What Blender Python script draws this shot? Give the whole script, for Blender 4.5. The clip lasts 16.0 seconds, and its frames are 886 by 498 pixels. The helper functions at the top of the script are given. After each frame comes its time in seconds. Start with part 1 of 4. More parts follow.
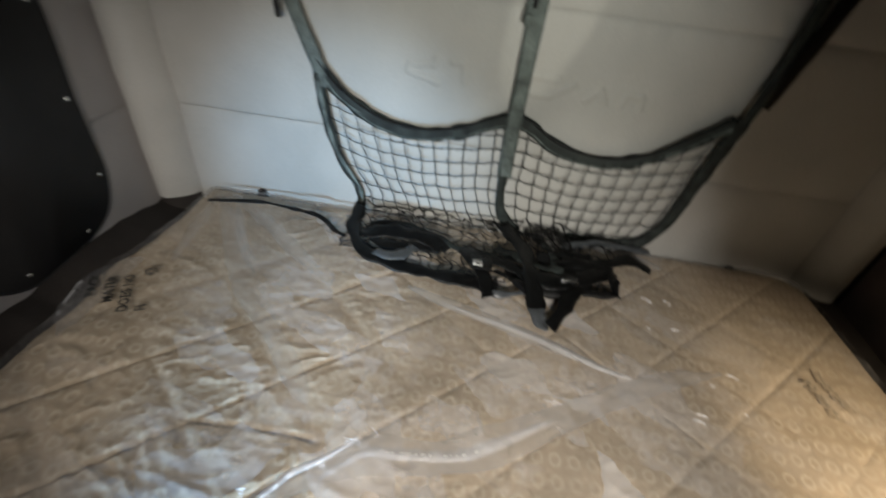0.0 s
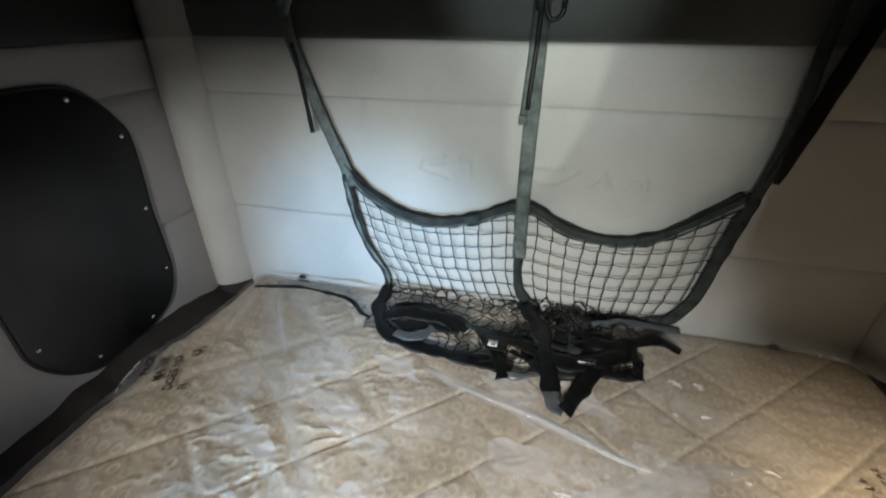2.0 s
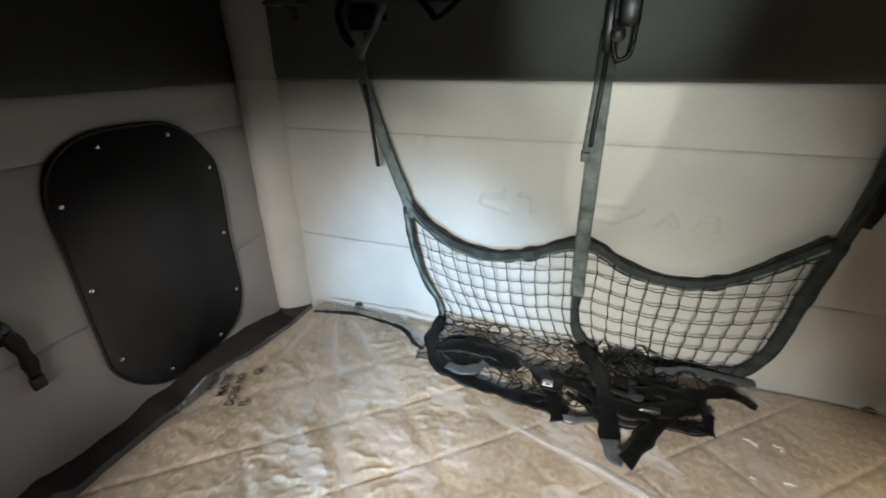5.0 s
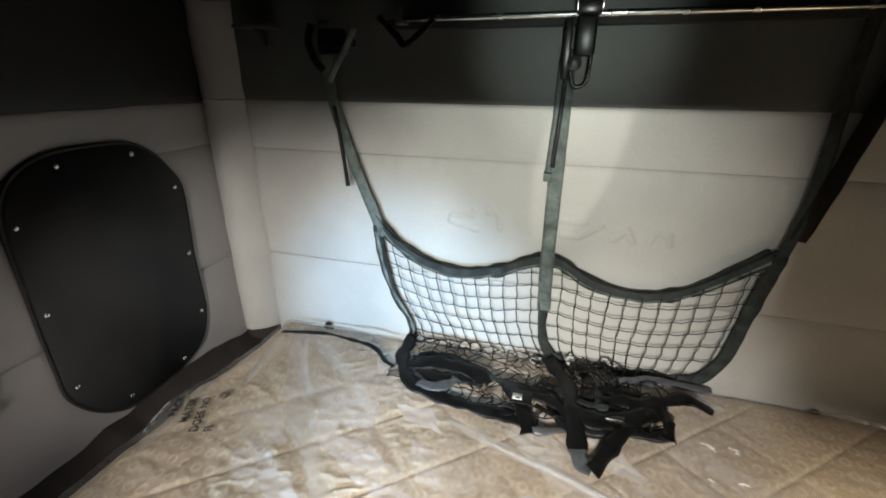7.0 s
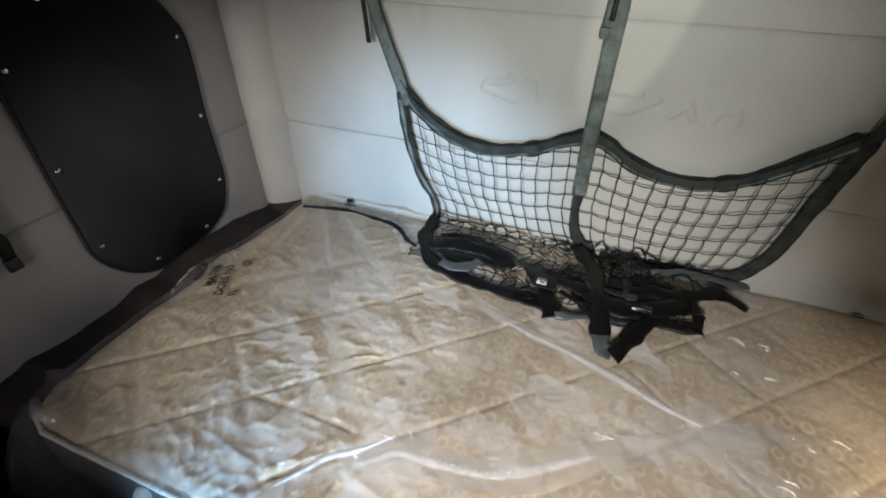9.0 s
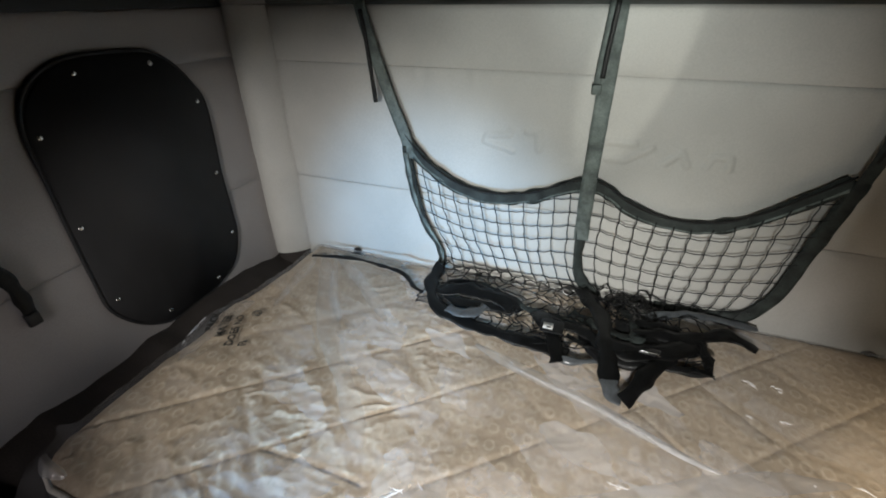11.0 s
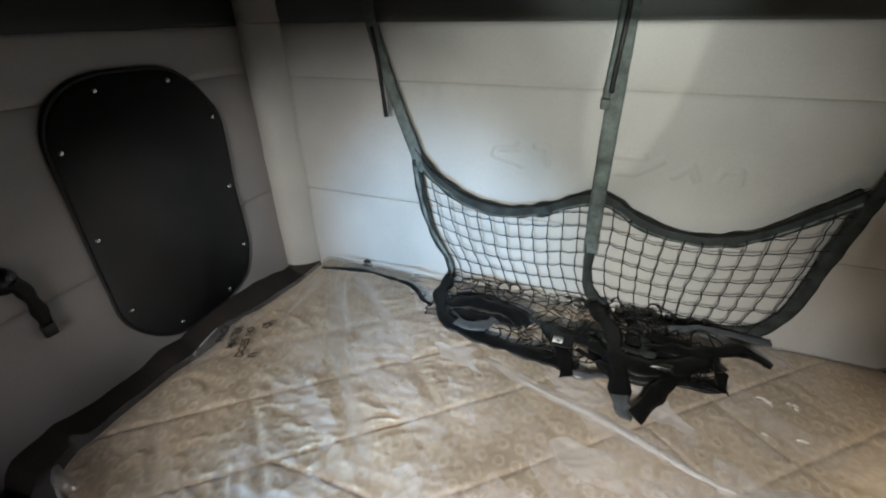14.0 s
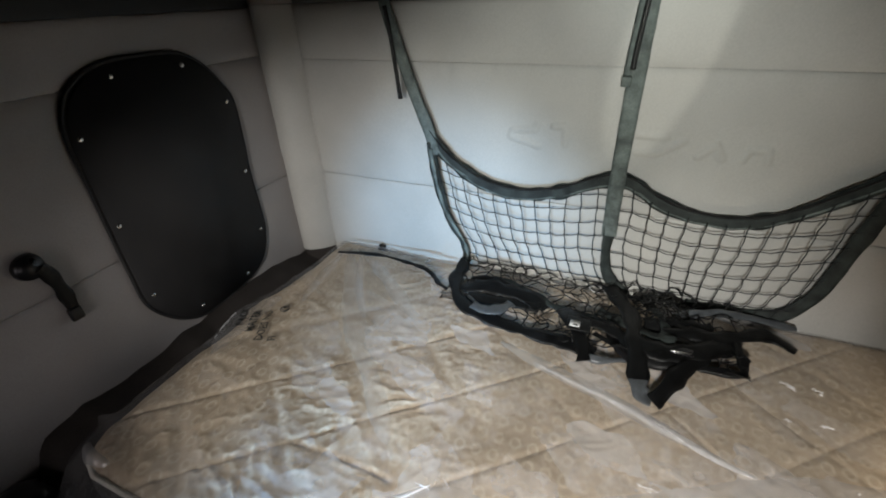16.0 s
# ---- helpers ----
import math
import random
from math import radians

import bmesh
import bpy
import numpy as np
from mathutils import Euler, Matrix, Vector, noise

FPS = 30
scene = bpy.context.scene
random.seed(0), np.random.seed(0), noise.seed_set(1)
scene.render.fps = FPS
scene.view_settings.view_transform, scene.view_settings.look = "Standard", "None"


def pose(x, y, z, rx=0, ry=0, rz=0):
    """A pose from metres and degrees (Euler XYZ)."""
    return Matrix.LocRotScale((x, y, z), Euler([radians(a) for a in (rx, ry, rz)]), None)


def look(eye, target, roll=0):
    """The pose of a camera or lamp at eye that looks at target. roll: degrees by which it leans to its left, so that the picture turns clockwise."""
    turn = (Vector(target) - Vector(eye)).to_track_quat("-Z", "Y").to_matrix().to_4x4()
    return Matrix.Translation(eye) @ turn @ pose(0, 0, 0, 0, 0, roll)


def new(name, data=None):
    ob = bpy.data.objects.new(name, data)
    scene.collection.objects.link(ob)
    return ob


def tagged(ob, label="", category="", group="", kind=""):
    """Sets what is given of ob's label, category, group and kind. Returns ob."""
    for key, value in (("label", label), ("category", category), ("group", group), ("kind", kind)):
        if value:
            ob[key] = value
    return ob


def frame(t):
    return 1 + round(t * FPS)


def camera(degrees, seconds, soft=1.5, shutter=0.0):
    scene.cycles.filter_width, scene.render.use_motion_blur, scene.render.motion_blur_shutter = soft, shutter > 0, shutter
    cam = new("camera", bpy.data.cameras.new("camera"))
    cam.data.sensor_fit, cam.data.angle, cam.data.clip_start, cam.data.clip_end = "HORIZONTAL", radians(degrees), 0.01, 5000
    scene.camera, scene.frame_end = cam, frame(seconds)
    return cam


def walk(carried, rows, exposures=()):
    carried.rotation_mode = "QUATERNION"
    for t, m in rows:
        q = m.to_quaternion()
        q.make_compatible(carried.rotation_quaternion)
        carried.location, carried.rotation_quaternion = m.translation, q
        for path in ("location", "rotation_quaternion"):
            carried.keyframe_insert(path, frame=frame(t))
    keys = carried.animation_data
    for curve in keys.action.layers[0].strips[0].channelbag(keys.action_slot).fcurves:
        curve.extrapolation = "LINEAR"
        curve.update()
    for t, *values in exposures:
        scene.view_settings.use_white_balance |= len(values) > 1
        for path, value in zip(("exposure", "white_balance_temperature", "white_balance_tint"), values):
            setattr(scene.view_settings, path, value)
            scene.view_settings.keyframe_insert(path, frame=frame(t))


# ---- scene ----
cam = camera(91.7, 16.0, soft=1.9, shutter=0.9)
PATH = [
    (0, (-0.098, 0.146, 1.486), (-0.166, 1.714, 0.247), 7.5),
    (0.3, (-0.034, 0.181, 1.48), (-0.095, 1.701, 0.182), 5.2),
    (0.5, (-0.003, 0.193, 1.493), (-0.077, 1.742, 0.231), 4.6),
    (1, (0.02, 0.189, 1.52), (-0.181, 1.834, 0.4), 4.2),
    (1.5, (0.024, 0.188, 1.535), (-0.287, 1.866, 0.493), 0.8),
    (2, (0.047, 0.132, 1.551), (-0.354, 1.833, 0.58), 0.2),
    (2.5, (0.053, 0.117, 1.555), (-0.304, 1.897, 0.716), -0.2),
    (3, (0.061, 0.08, 1.548), (-0.381, 1.883, 0.804), -2.1),
    (3.3, (0.057, 0.071, 1.567), (-0.403, 1.906, 0.917), 0.3),
    (3.5, (0.044, 0.081, 1.562), (-0.416, 1.896, 0.858), 1.0),
    (4, (0.034, 0.116, 1.567), (-0.541, 1.852, 0.757), -0.4),
    (4.2, (0.025, 0.125, 1.564), (-0.679, 1.807, 0.741), -2.0),
    (6.3, (0.033, 0.09, 1.539), (-0.465, 1.844, 0.716), 2.2),
    (6.5, (0.034, 0.09, 1.545), (-0.488, 1.84, 0.73), 1.5),
    (7, (0.037, 0.091, 1.558), (-0.481, 1.872, 0.81), 0.3),
    (7.5, (0.035, 0.09, 1.552), (-0.522, 1.861, 0.808), -0.1),
    (8, (0.031, 0.086, 1.547), (-0.565, 1.844, 0.804), -0.6),
    (8.5, (0.016, 0.095, 1.511), (-0.574, 1.795, 0.638), -1.3),
    (9, (0.015, 0.147, 1.473), (-0.528, 1.667, 0.293), 1.4),
    (9.5, (0.02, 0.136, 1.488), (-0.532, 1.707, 0.381), 1.1),
    (10, (0.021, 0.132, 1.497), (-0.57, 1.733, 0.454), -0.6),
    (12.3, (0.024, 0.124, 1.493), (-0.601, 1.74, 0.495), 0.1),
    (12.5, (0.022, 0.123, 1.5), (-0.6, 1.745, 0.51), -0.0),
    (13, (0.025, 0.128, 1.507), (-0.595, 1.778, 0.562), -0.9),
    (13.5, (0.022, 0.129, 1.506), (-0.617, 1.771, 0.559), -0.7),
    (14, (0.02, 0.127, 1.501), (-0.635, 1.753, 0.538), -0.8),
    (14.5, (0.015, 0.129, 1.495), (-0.651, 1.705, 0.458), -0.1),
    (15, (0.013, 0.122, 1.498), (-0.665, 1.691, 0.458), 0.1),
    (15.5, (0.018, 0.127, 1.505), (-0.663, 1.708, 0.487), -1.0),
    (16, (0.014, 0.133, 1.497), (-0.69, 1.698, 0.47), -2.2),
]
EXPOSURES = [(0, -1.08, 6620, 10), (0.5, -1.05, 6200, 6), (1.0, -0.82, 6130, 6), (1.5, -0.93, 6120, 6), (2.0, -0.66, 6100, 7), (2.5, -0.44, 6250, 8), (3.0, -0.25, 6400, 9), (3.5, -0.31, 6450, 10), (4.0, -0.44, 6500, 10),
             (6.5, -0.20, 6540, 10), (7.5, -0.22, 6500, 10), (8.0, -0.18, 6480, 10), (8.5, -0.27, 6480, 10), (9.0, -0.66, 6360, 10), (10.0, -0.71, 6300, 10), (12.5, -0.68, 6280, 9), (14.5, -0.70, 6330, 10), (15.5, -0.74, 6330, 10), (16.0, -0.80, 6370, 10)]
walk(cam, [(t, look(eye, target, roll)) for t, eye, target, roll in PATH], EXPOSURES)

# ---- light: a cab lamp under the header, plus unseen fill spots ----
world = bpy.data.worlds.new("cab_dark")
world.use_nodes = True
world.node_tree.nodes["Background"].inputs[0].default_value = (0.5, 0.6, 0.7, 1)
world.node_tree.nodes["Background"].inputs[1].default_value = 0.01
scene.world = world


def lamp(name, kind, m, power, colour, **more):
    data = bpy.data.lights.new(name, kind)
    data.energy, data.color = power, colour
    for key, value in more.items():
        if key == "radius":
            data.shadow_soft_size = value
        elif key == "cone":
            data.spot_size = radians(value)
        elif key == "blend":
            data.spot_blend = value
        elif key == "size":
            data.shape, data.size, data.size_y = "RECTANGLE", value[0], value[1]
    ob = new(name, data)
    ob.matrix_world = m
    return ob


EDGE = 1.478  # shadow line height: underside of the added header of the opening
lamp("cab_lamp", "SPOT", look((0.08, -0.62, EDGE), (-0.04, 1.40, 1.16)), 140, (0.97, 0.985, 0.90), radius=0.004, cone=43, blend=1.0)
# added spot, squeezed and tilted to draw the bright wedge beside the strap
lamp("wall_wedge_fill", "SPOT", look((0.10, -0.66, EDGE), (0.066, 1.40, 1.37), -14) @ Matrix.Diagonal((0.36, 1.0, 1.0, 1.0)), 47, (1.0, 0.97, 0.84), radius=0.004, cone=19, blend=0.45)
# unseen spot added to brighten the rear left corner
lamp("left_corner_fill", "SPOT", look((-0.42, -0.60, EDGE), (-0.76, 1.34, 0.68)), 150, (1.0, 0.96, 0.89), radius=0.006, cone=46, blend=1.0)
# added blue spot that tints the lower rear wall; no screen stands there
lamp("blue_low_fill", "SPOT", look((-0.40, -0.60, 0.765), (-0.50, 1.40, 0.71)), 258, (0.36, 0.66, 1.0), radius=0.05, cone=34, blend=1.0)
# weak unseen spot added to lift the left wall low down
lamp("left_wall_fill", "SPOT", look((-0.62, -0.60, 0.98), (-1.18, 1.05, 0.66)), 18, (1.0, 0.91, 0.90), radius=0.14, cone=42, blend=1.0)
# spot added to light the mattress top from above; its source is unseen
lamp("mattress_fill", "SPOT", look((0.02, -0.70, EDGE), (0.11, 0.50, 0.62)), 280, (0.98, 0.935, 0.87), radius=0.035, cone=52, blend=1.0)
# added warm spot for the mattress's right side; no fitting is known there
lamp("warm_right_fill", "SPOT", look((1.02, 0.02, 1.25), (0.94, 0.58, 0.62)), 140, (1.0, 0.82, 0.58), radius=0.03, cone=52, blend=1.0)
# unseen spot added inside the sleeper to lift the rear wall above EDGE
lamp("upper_wall_fill", "SPOT", look((0.10, -0.05, 1.60), (0.02, 1.40, 1.64)), 27, (0.90, 1.0, 0.92), radius=0.01, cone=26, blend=1.0)

# ---- materials ----


def material(name, colour, rough=0.6, grain=None, blotch=None, metal=0.0, bump=0.0, bump_scale=200, coat=0.0, spec=0.5, rough_var=0.1):
    """A surface with colour variation at two scales and a fine relief."""
    mat = bpy.data.materials.new(name)
    mat.use_nodes = True
    nt = mat.node_tree
    b = nt.nodes["Principled BSDF"]
    co = nt.nodes.new("ShaderNodeTexCoord")
    b.inputs["Metallic"].default_value = metal
    b.inputs["Specular IOR Level"].default_value = spec
    b.inputs["Coat Weight"].default_value = coat
    b.inputs["Coat Roughness"].default_value = 0.15
    last = None
    for scale, amount, detail in ((*(blotch or (4, 0.12)), 5), (*(grain or (120, 0.10)), 2)):
        n = nt.nodes.new("ShaderNodeTexNoise")
        n.inputs["Scale"].default_value, n.inputs["Detail"].default_value = scale, detail
        nt.links.new(co.outputs["Object"], n.inputs["Vector"])
        r = nt.nodes.new("ShaderNodeMapRange")
        r.inputs[1].default_value, r.inputs[2].default_value = 0.3, 0.7
        r.inputs[3].default_value, r.inputs[4].default_value = 1 - amount, 1 + amount
        nt.links.new(n.outputs["Fac"], r.inputs[0])
        mul = nt.nodes.new("ShaderNodeVectorMath")
        mul.operation = "SCALE"
        if last is None:
            mul.inputs[0].default_value = colour[:3]
        else:
            nt.links.new(last, mul.inputs[0])
        nt.links.new(r.outputs[0], mul.inputs["Scale"])
        last = mul.outputs[0]
    nt.links.new(last, b.inputs["Base Color"])
    n = nt.nodes.new("ShaderNodeTexNoise")
    n.inputs["Scale"].default_value = 14
    r = nt.nodes.new("ShaderNodeMapRange")
    r.inputs[3].default_value, r.inputs[4].default_value = max(0.05, rough - rough_var), min(1, rough + rough_var)
    nt.links.new(co.outputs["Object"], n.inputs["Vector"])
    nt.links.new(n.outputs["Fac"], r.inputs[0])
    nt.links.new(r.outputs[0], b.inputs["Roughness"])
    if bump:
        n = nt.nodes.new("ShaderNodeTexNoise")
        n.inputs["Scale"].default_value, n.inputs["Detail"].default_value = bump_scale, 4
        nt.links.new(co.outputs["Object"], n.inputs["Vector"])
        bp = nt.nodes.new("ShaderNodeBump")
        bp.inputs["Strength"].default_value, bp.inputs["Distance"].default_value = bump, 0.002
        nt.links.new(n.outputs["Fac"], bp.inputs["Height"])
        nt.links.new(bp.outputs[0], b.inputs["Normal"])
    return mat


def webbing(name, colour, rough=0.66, spec=0.3):
    """Woven nylon: fine ribs across the strap, worn paler here and there."""
    mat = material(name, colour, rough, grain=(260, 0.18), blotch=(26, 0.55), spec=spec)
    nt = mat.node_tree
    co = nt.nodes.new("ShaderNodeTexCoord")
    w = nt.nodes.new("ShaderNodeTexWave")
    w.inputs["Scale"].default_value, w.inputs["Distortion"].default_value = 160, 2
    nt.links.new(co.outputs["Object"], w.inputs["Vector"])
    bp = nt.nodes.new("ShaderNodeBump")
    bp.inputs["Strength"].default_value, bp.inputs["Distance"].default_value = 0.35, 0.001
    nt.links.new(w.outputs["Fac"], bp.inputs["Height"])
    nt.links.new(bp.outputs[0], nt.nodes["Principled BSDF"].inputs["Normal"])
    return mat


VINYL = material("padded_vinyl", (0.455, 0.45, 0.425), 0.55, grain=(260, 0.05), blotch=(3.5, 0.10), bump=0.25, bump_scale=420)
# mauve-grey tint, darkened to hold shade of the left wall and upper posts
VINYL_DIM = material("mauve_grey_vinyl_dim", (0.340, 0.322, 0.314), 0.55, grain=(260, 0.05), blotch=(3.5, 0.10), bump=0.25, bump_scale=420)
# dark vinyl of the upper rear wall, with the header's shade in its colour
VINYL_DARK_SHADED = material("dark_grey_vinyl_shaded", (0.098, 0.105, 0.100), 0.50, grain=(260, 0.08), blotch=(4, 0.15), bump=0.25, bump_scale=420)
VINYL_SEAM = material("vinyl_seam", (0.44, 0.43, 0.41), 0.7, bump=0.2)
# near-black copy of the wall vinyl, holding the shade above the header line
CHARCOAL_SHADE = material("charcoal_vinyl_shade", (0.014, 0.014, 0.0135), 0.6, grain=(260, 0.1), blotch=(4, 0.15), bump=0.25, bump_scale=420)
LINER = material("dark_liner", (0.035, 0.035, 0.034), 0.85, grain=(400, 0.3), blotch=(5, 0.2), bump=0.4, bump_scale=300)
BROWN = material("brown_trim", (0.024, 0.0190, 0.0165), 0.85, grain=(350, 0.3), blotch=(6, 0.3), bump=0.4, bump_scale=300)
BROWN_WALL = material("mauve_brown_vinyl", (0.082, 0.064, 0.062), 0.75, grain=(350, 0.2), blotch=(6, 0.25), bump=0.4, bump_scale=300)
BLACK = material("black_plastic", (0.021, 0.021, 0.022), 0.68, grain=(500, 0.25), blotch=(7, 0.2), bump=0.5, bump_scale=700)
BLACK_GLOSS = material("black_gloss", (0.008, 0.008, 0.009), 0.30, grain=(300, 0.2), blotch=(9, 0.3))
STEEL = material("bright_steel", (0.72, 0.72, 0.70), 0.25, metal=1.0, grain=(200, 0.1), blotch=(20, 0.1))
STEEL_DARK = material("dull_steel", (0.16, 0.16, 0.16), 0.4, metal=0.8, grain=(200, 0.2), blotch=(15, 0.3))
GREY_WEB = webbing("grey_webbing", (0.122, 0.146, 0.138))
RIM_WEB = webbing("dark_webbing", (0.025, 0.031, 0.029))
BLACK_WEB = webbing("black_webbing", (0.0045, 0.0048, 0.005), 0.40, 0.28)
CORD = material("net_cord", (0.010, 0.012, 0.013), 0.6, grain=(500, 0.3))
# lighter grey base that paints the shine on black straps
SHEEN = material("grey_sheen", (0.075, 0.083, 0.090), 0.34, grain=(200, 0.2), blotch=(30, 0.3), spec=0.6)
WHITE_TAG = material("white_tag", (0.75, 0.75, 0.72), 0.5)
PIPING = material("white_piping", (0.62, 0.60, 0.54), 0.5, bump=0.2)
FADED = material("faded_ink", (0.24, 0.205, 0.16), 0.7)
INK = material("grey_ink", (0.03, 0.03, 0.028), 0.6)
BOARD = material("bunk_board", (0.035, 0.032, 0.028), 0.6, grain=(60, 0.15), blotch=(3, 0.2))

# quilt lines of the mattress: two families of slanting seams
QU, QV, QD, Q0, Q1 = 0.87, 0.90, 0.2735, 0.785, 0.007


def ticking():
    """Tan mattress fabric with a faint pattern of woven rings."""
    mat = material("mattress_ticking", (0.455, 0.372, 0.278), 0.75, grain=(150, 0.05), blotch=(5, 0.14), spec=0.25)
    nt = mat.node_tree
    b = nt.nodes["Principled BSDF"]
    old = b.inputs["Base Color"].links[0].from_socket

    def math_node(op, a, c=None):
        n = nt.nodes.new("ShaderNodeMath")
        n.operation = op
        for i, v in enumerate((a, c)):
            if v is None:
                continue
            if isinstance(v, (int, float)):
                n.inputs[i].default_value = v
            else:
                nt.links.new(v, n.inputs[i])
        return n.outputs[0]

    co = nt.nodes.new("ShaderNodeTexCoord")
    warp = nt.nodes.new("ShaderNodeTexNoise")
    warp.inputs["Scale"].default_value = 6
    nt.links.new(co.outputs["Object"], warp.inputs["Vector"])
    mix = nt.nodes.new("ShaderNodeVectorMath")
    mix.operation = "MULTIPLY_ADD"
    nt.links.new(warp.outputs["Color"], mix.inputs[0])
    mix.inputs[1].default_value = (0.010, 0.010, 0)
    nt.links.new(co.outputs["Object"], mix.inputs[2])
    sep = nt.nodes.new("ShaderNodeSeparateXYZ")
    nt.links.new(mix.outputs[0], sep.inputs[0])
    fx = math_node("SUBTRACT", math_node("FRACT", math_node("MULTIPLY", sep.outputs[0], 26.0)), 0.5)
    fy = math_node("SUBTRACT", math_node("FRACT", math_node("MULTIPLY", sep.outputs[1], 22.0)), 0.5)
    d = math_node("SQRT", math_node("ADD", math_node("MULTIPLY", fx, fx), math_node("MULTIPLY", fy, fy)))
    ring = math_node("MAXIMUM", math_node("SUBTRACT", 1.0, math_node("MULTIPLY", math_node("ABSOLUTE", math_node("SUBTRACT", d, 0.27)), 8.0)), 0.0)
    faint = nt.nodes.new("ShaderNodeTexNoise")
    faint.inputs["Scale"].default_value = 9
    nt.links.new(co.outputs["Object"], faint.inputs["Vector"])
    fac = math_node("MULTIPLY", ring, math_node("MULTIPLY", faint.outputs["Fac"], 1.35))
    mx = nt.nodes.new("ShaderNodeMix")
    mx.data_type = "RGBA"
    nt.links.new(fac, mx.inputs["Factor"])
    nt.links.new(old, mx.inputs["A"])
    mx.inputs["B"].default_value = (0.60, 0.52, 0.41, 1)
    nt.links.new(mx.outputs["Result"], b.inputs["Base Color"])
    n = nt.nodes.new("ShaderNodeTexNoise")
    n.inputs["Scale"].default_value, n.inputs["Detail"].default_value, n.inputs["Distortion"].default_value = 24, 5, 1.5
    nt.links.new(co.outputs["Object"], n.inputs["Vector"])
    bp = nt.nodes.new("ShaderNodeBump")
    bp.inputs["Strength"].default_value, bp.inputs["Distance"].default_value = 0.62, 0.004
    relief = math_node("MULTIPLY_ADD", ring, 0.16)
    nt.links.new(n.outputs["Fac"], relief.node.inputs[2])
    nt.links.new(relief, bp.inputs["Height"])
    nt.links.new(bp.outputs[0], b.inputs["Normal"])
    return mat


def clear_film(name, gloss=0.16, rough=0.16, scale=11.0, milky=0.03, cling_sheen=0.0):
    """Thin clear plastic: mostly see-through, with a crinkled sheen."""
    mat = bpy.data.materials.new(name)
    mat.use_nodes = True
    nt = mat.node_tree
    nt.nodes.remove(nt.nodes["Principled BSDF"])
    out = nt.nodes["Material Output"]
    co = nt.nodes.new("ShaderNodeTexCoord")
    clear = nt.nodes.new("ShaderNodeBsdfTransparent")
    shine = nt.nodes.new("ShaderNodeBsdfGlossy")
    shine.inputs["Roughness"].default_value = rough
    n = nt.nodes.new("ShaderNodeTexNoise")
    n.inputs["Scale"].default_value, n.inputs["Detail"].default_value, n.inputs["Distortion"].default_value = scale, 4, 1.2
    nt.links.new(co.outputs["Object"], n.inputs["Vector"])
    bp = nt.nodes.new("ShaderNodeBump")
    bp.inputs["Strength"].default_value, bp.inputs["Distance"].default_value = 1.0, 0.009
    nt.links.new(n.outputs["Fac"], bp.inputs["Height"])
    nt.links.new(bp.outputs[0], shine.inputs["Normal"])
    white = nt.nodes.new("ShaderNodeBsdfDiffuse")
    white.inputs["Color"].default_value = (0.81, 0.81, 0.83, 1)
    first = nt.nodes.new("ShaderNodeMixShader")
    first.inputs[0].default_value = milky
    if cling_sheen:
        # pale patches where the film clings, fairly hard-edged; its sheen painted as white diffuse
        warp = nt.nodes.new("ShaderNodeTexNoise")
        warp.inputs["Scale"].default_value, warp.inputs["Detail"].default_value = 11.0, 4.0
        nt.links.new(co.outputs["Object"], warp.inputs["Vector"])
        shift = nt.nodes.new("ShaderNodeVectorMath")
        shift.operation = "MULTIPLY_ADD"
        shift.inputs[1].default_value = (0.075, 0.075, 0.0)
        nt.links.new(warp.outputs["Color"], shift.inputs[0])
        nt.links.new(co.outputs["Object"], shift.inputs[2])
        mp = nt.nodes.new("ShaderNodeMapping")
        mp.vector_type = "TEXTURE"
        mp.inputs["Rotation"].default_value = (0, 0, -0.50)
        mp.inputs["Scale"].default_value = (1.25, 0.62, 1.0)
        nt.links.new(shift.outputs[0], mp.inputs["Vector"])
        cell = nt.nodes.new("ShaderNodeTexVoronoi")
        cell.voronoi_dimensions, cell.feature = "2D", "F1"
        cell.inputs["Scale"].default_value = 8.5
        nt.links.new(mp.outputs[0], cell.inputs["Vector"])
        tone = nt.nodes.new("ShaderNodeSeparateColor")
        nt.links.new(cell.outputs["Color"], tone.inputs[0])
        fine = nt.nodes.new("ShaderNodeTexNoise")
        fine.inputs["Scale"].default_value, fine.inputs["Detail"].default_value = 28.0, 4.0
        nt.links.new(co.outputs["Object"], fine.inputs["Vector"])
        add = nt.nodes.new("ShaderNodeMath")
        add.operation = "MULTIPLY_ADD"
        nt.links.new(fine.outputs["Fac"], add.inputs[0])
        add.inputs[1].default_value = 0.9
        nt.links.new(tone.outputs[0], add.inputs[2])
        rg = nt.nodes.new("ShaderNodeMapRange")
        rg.inputs[1].default_value, rg.inputs[2].default_value = 0.84, 1.30
        rg.inputs[3].default_value, rg.inputs[4].default_value = milky, cling_sheen
        nt.links.new(add.outputs[0], rg.inputs[0])
        sx = nt.nodes.new("ShaderNodeSeparateXYZ")
        nt.links.new(co.outputs["Object"], sx.inputs[0])
        last = rg.outputs[0]
        for a, b in ((-0.80, -0.52), (0.62, 0.30)):
            side = nt.nodes.new("ShaderNodeMapRange")
            side.inputs[1].default_value, side.inputs[2].default_value = a, b
            side.inputs[3].default_value, side.inputs[4].default_value = 0.22, 1.0
            nt.links.new(sx.outputs[0], side.inputs[0])
            mu = nt.nodes.new("ShaderNodeMath")
            mu.operation = "MULTIPLY"
            nt.links.new(last, mu.inputs[0])
            nt.links.new(side.outputs[0], mu.inputs[1])
            last = mu.outputs[0]
        nt.links.new(last, first.inputs[0])
    nt.links.new(clear.outputs[0], first.inputs[1])
    nt.links.new(white.outputs[0], first.inputs[2])
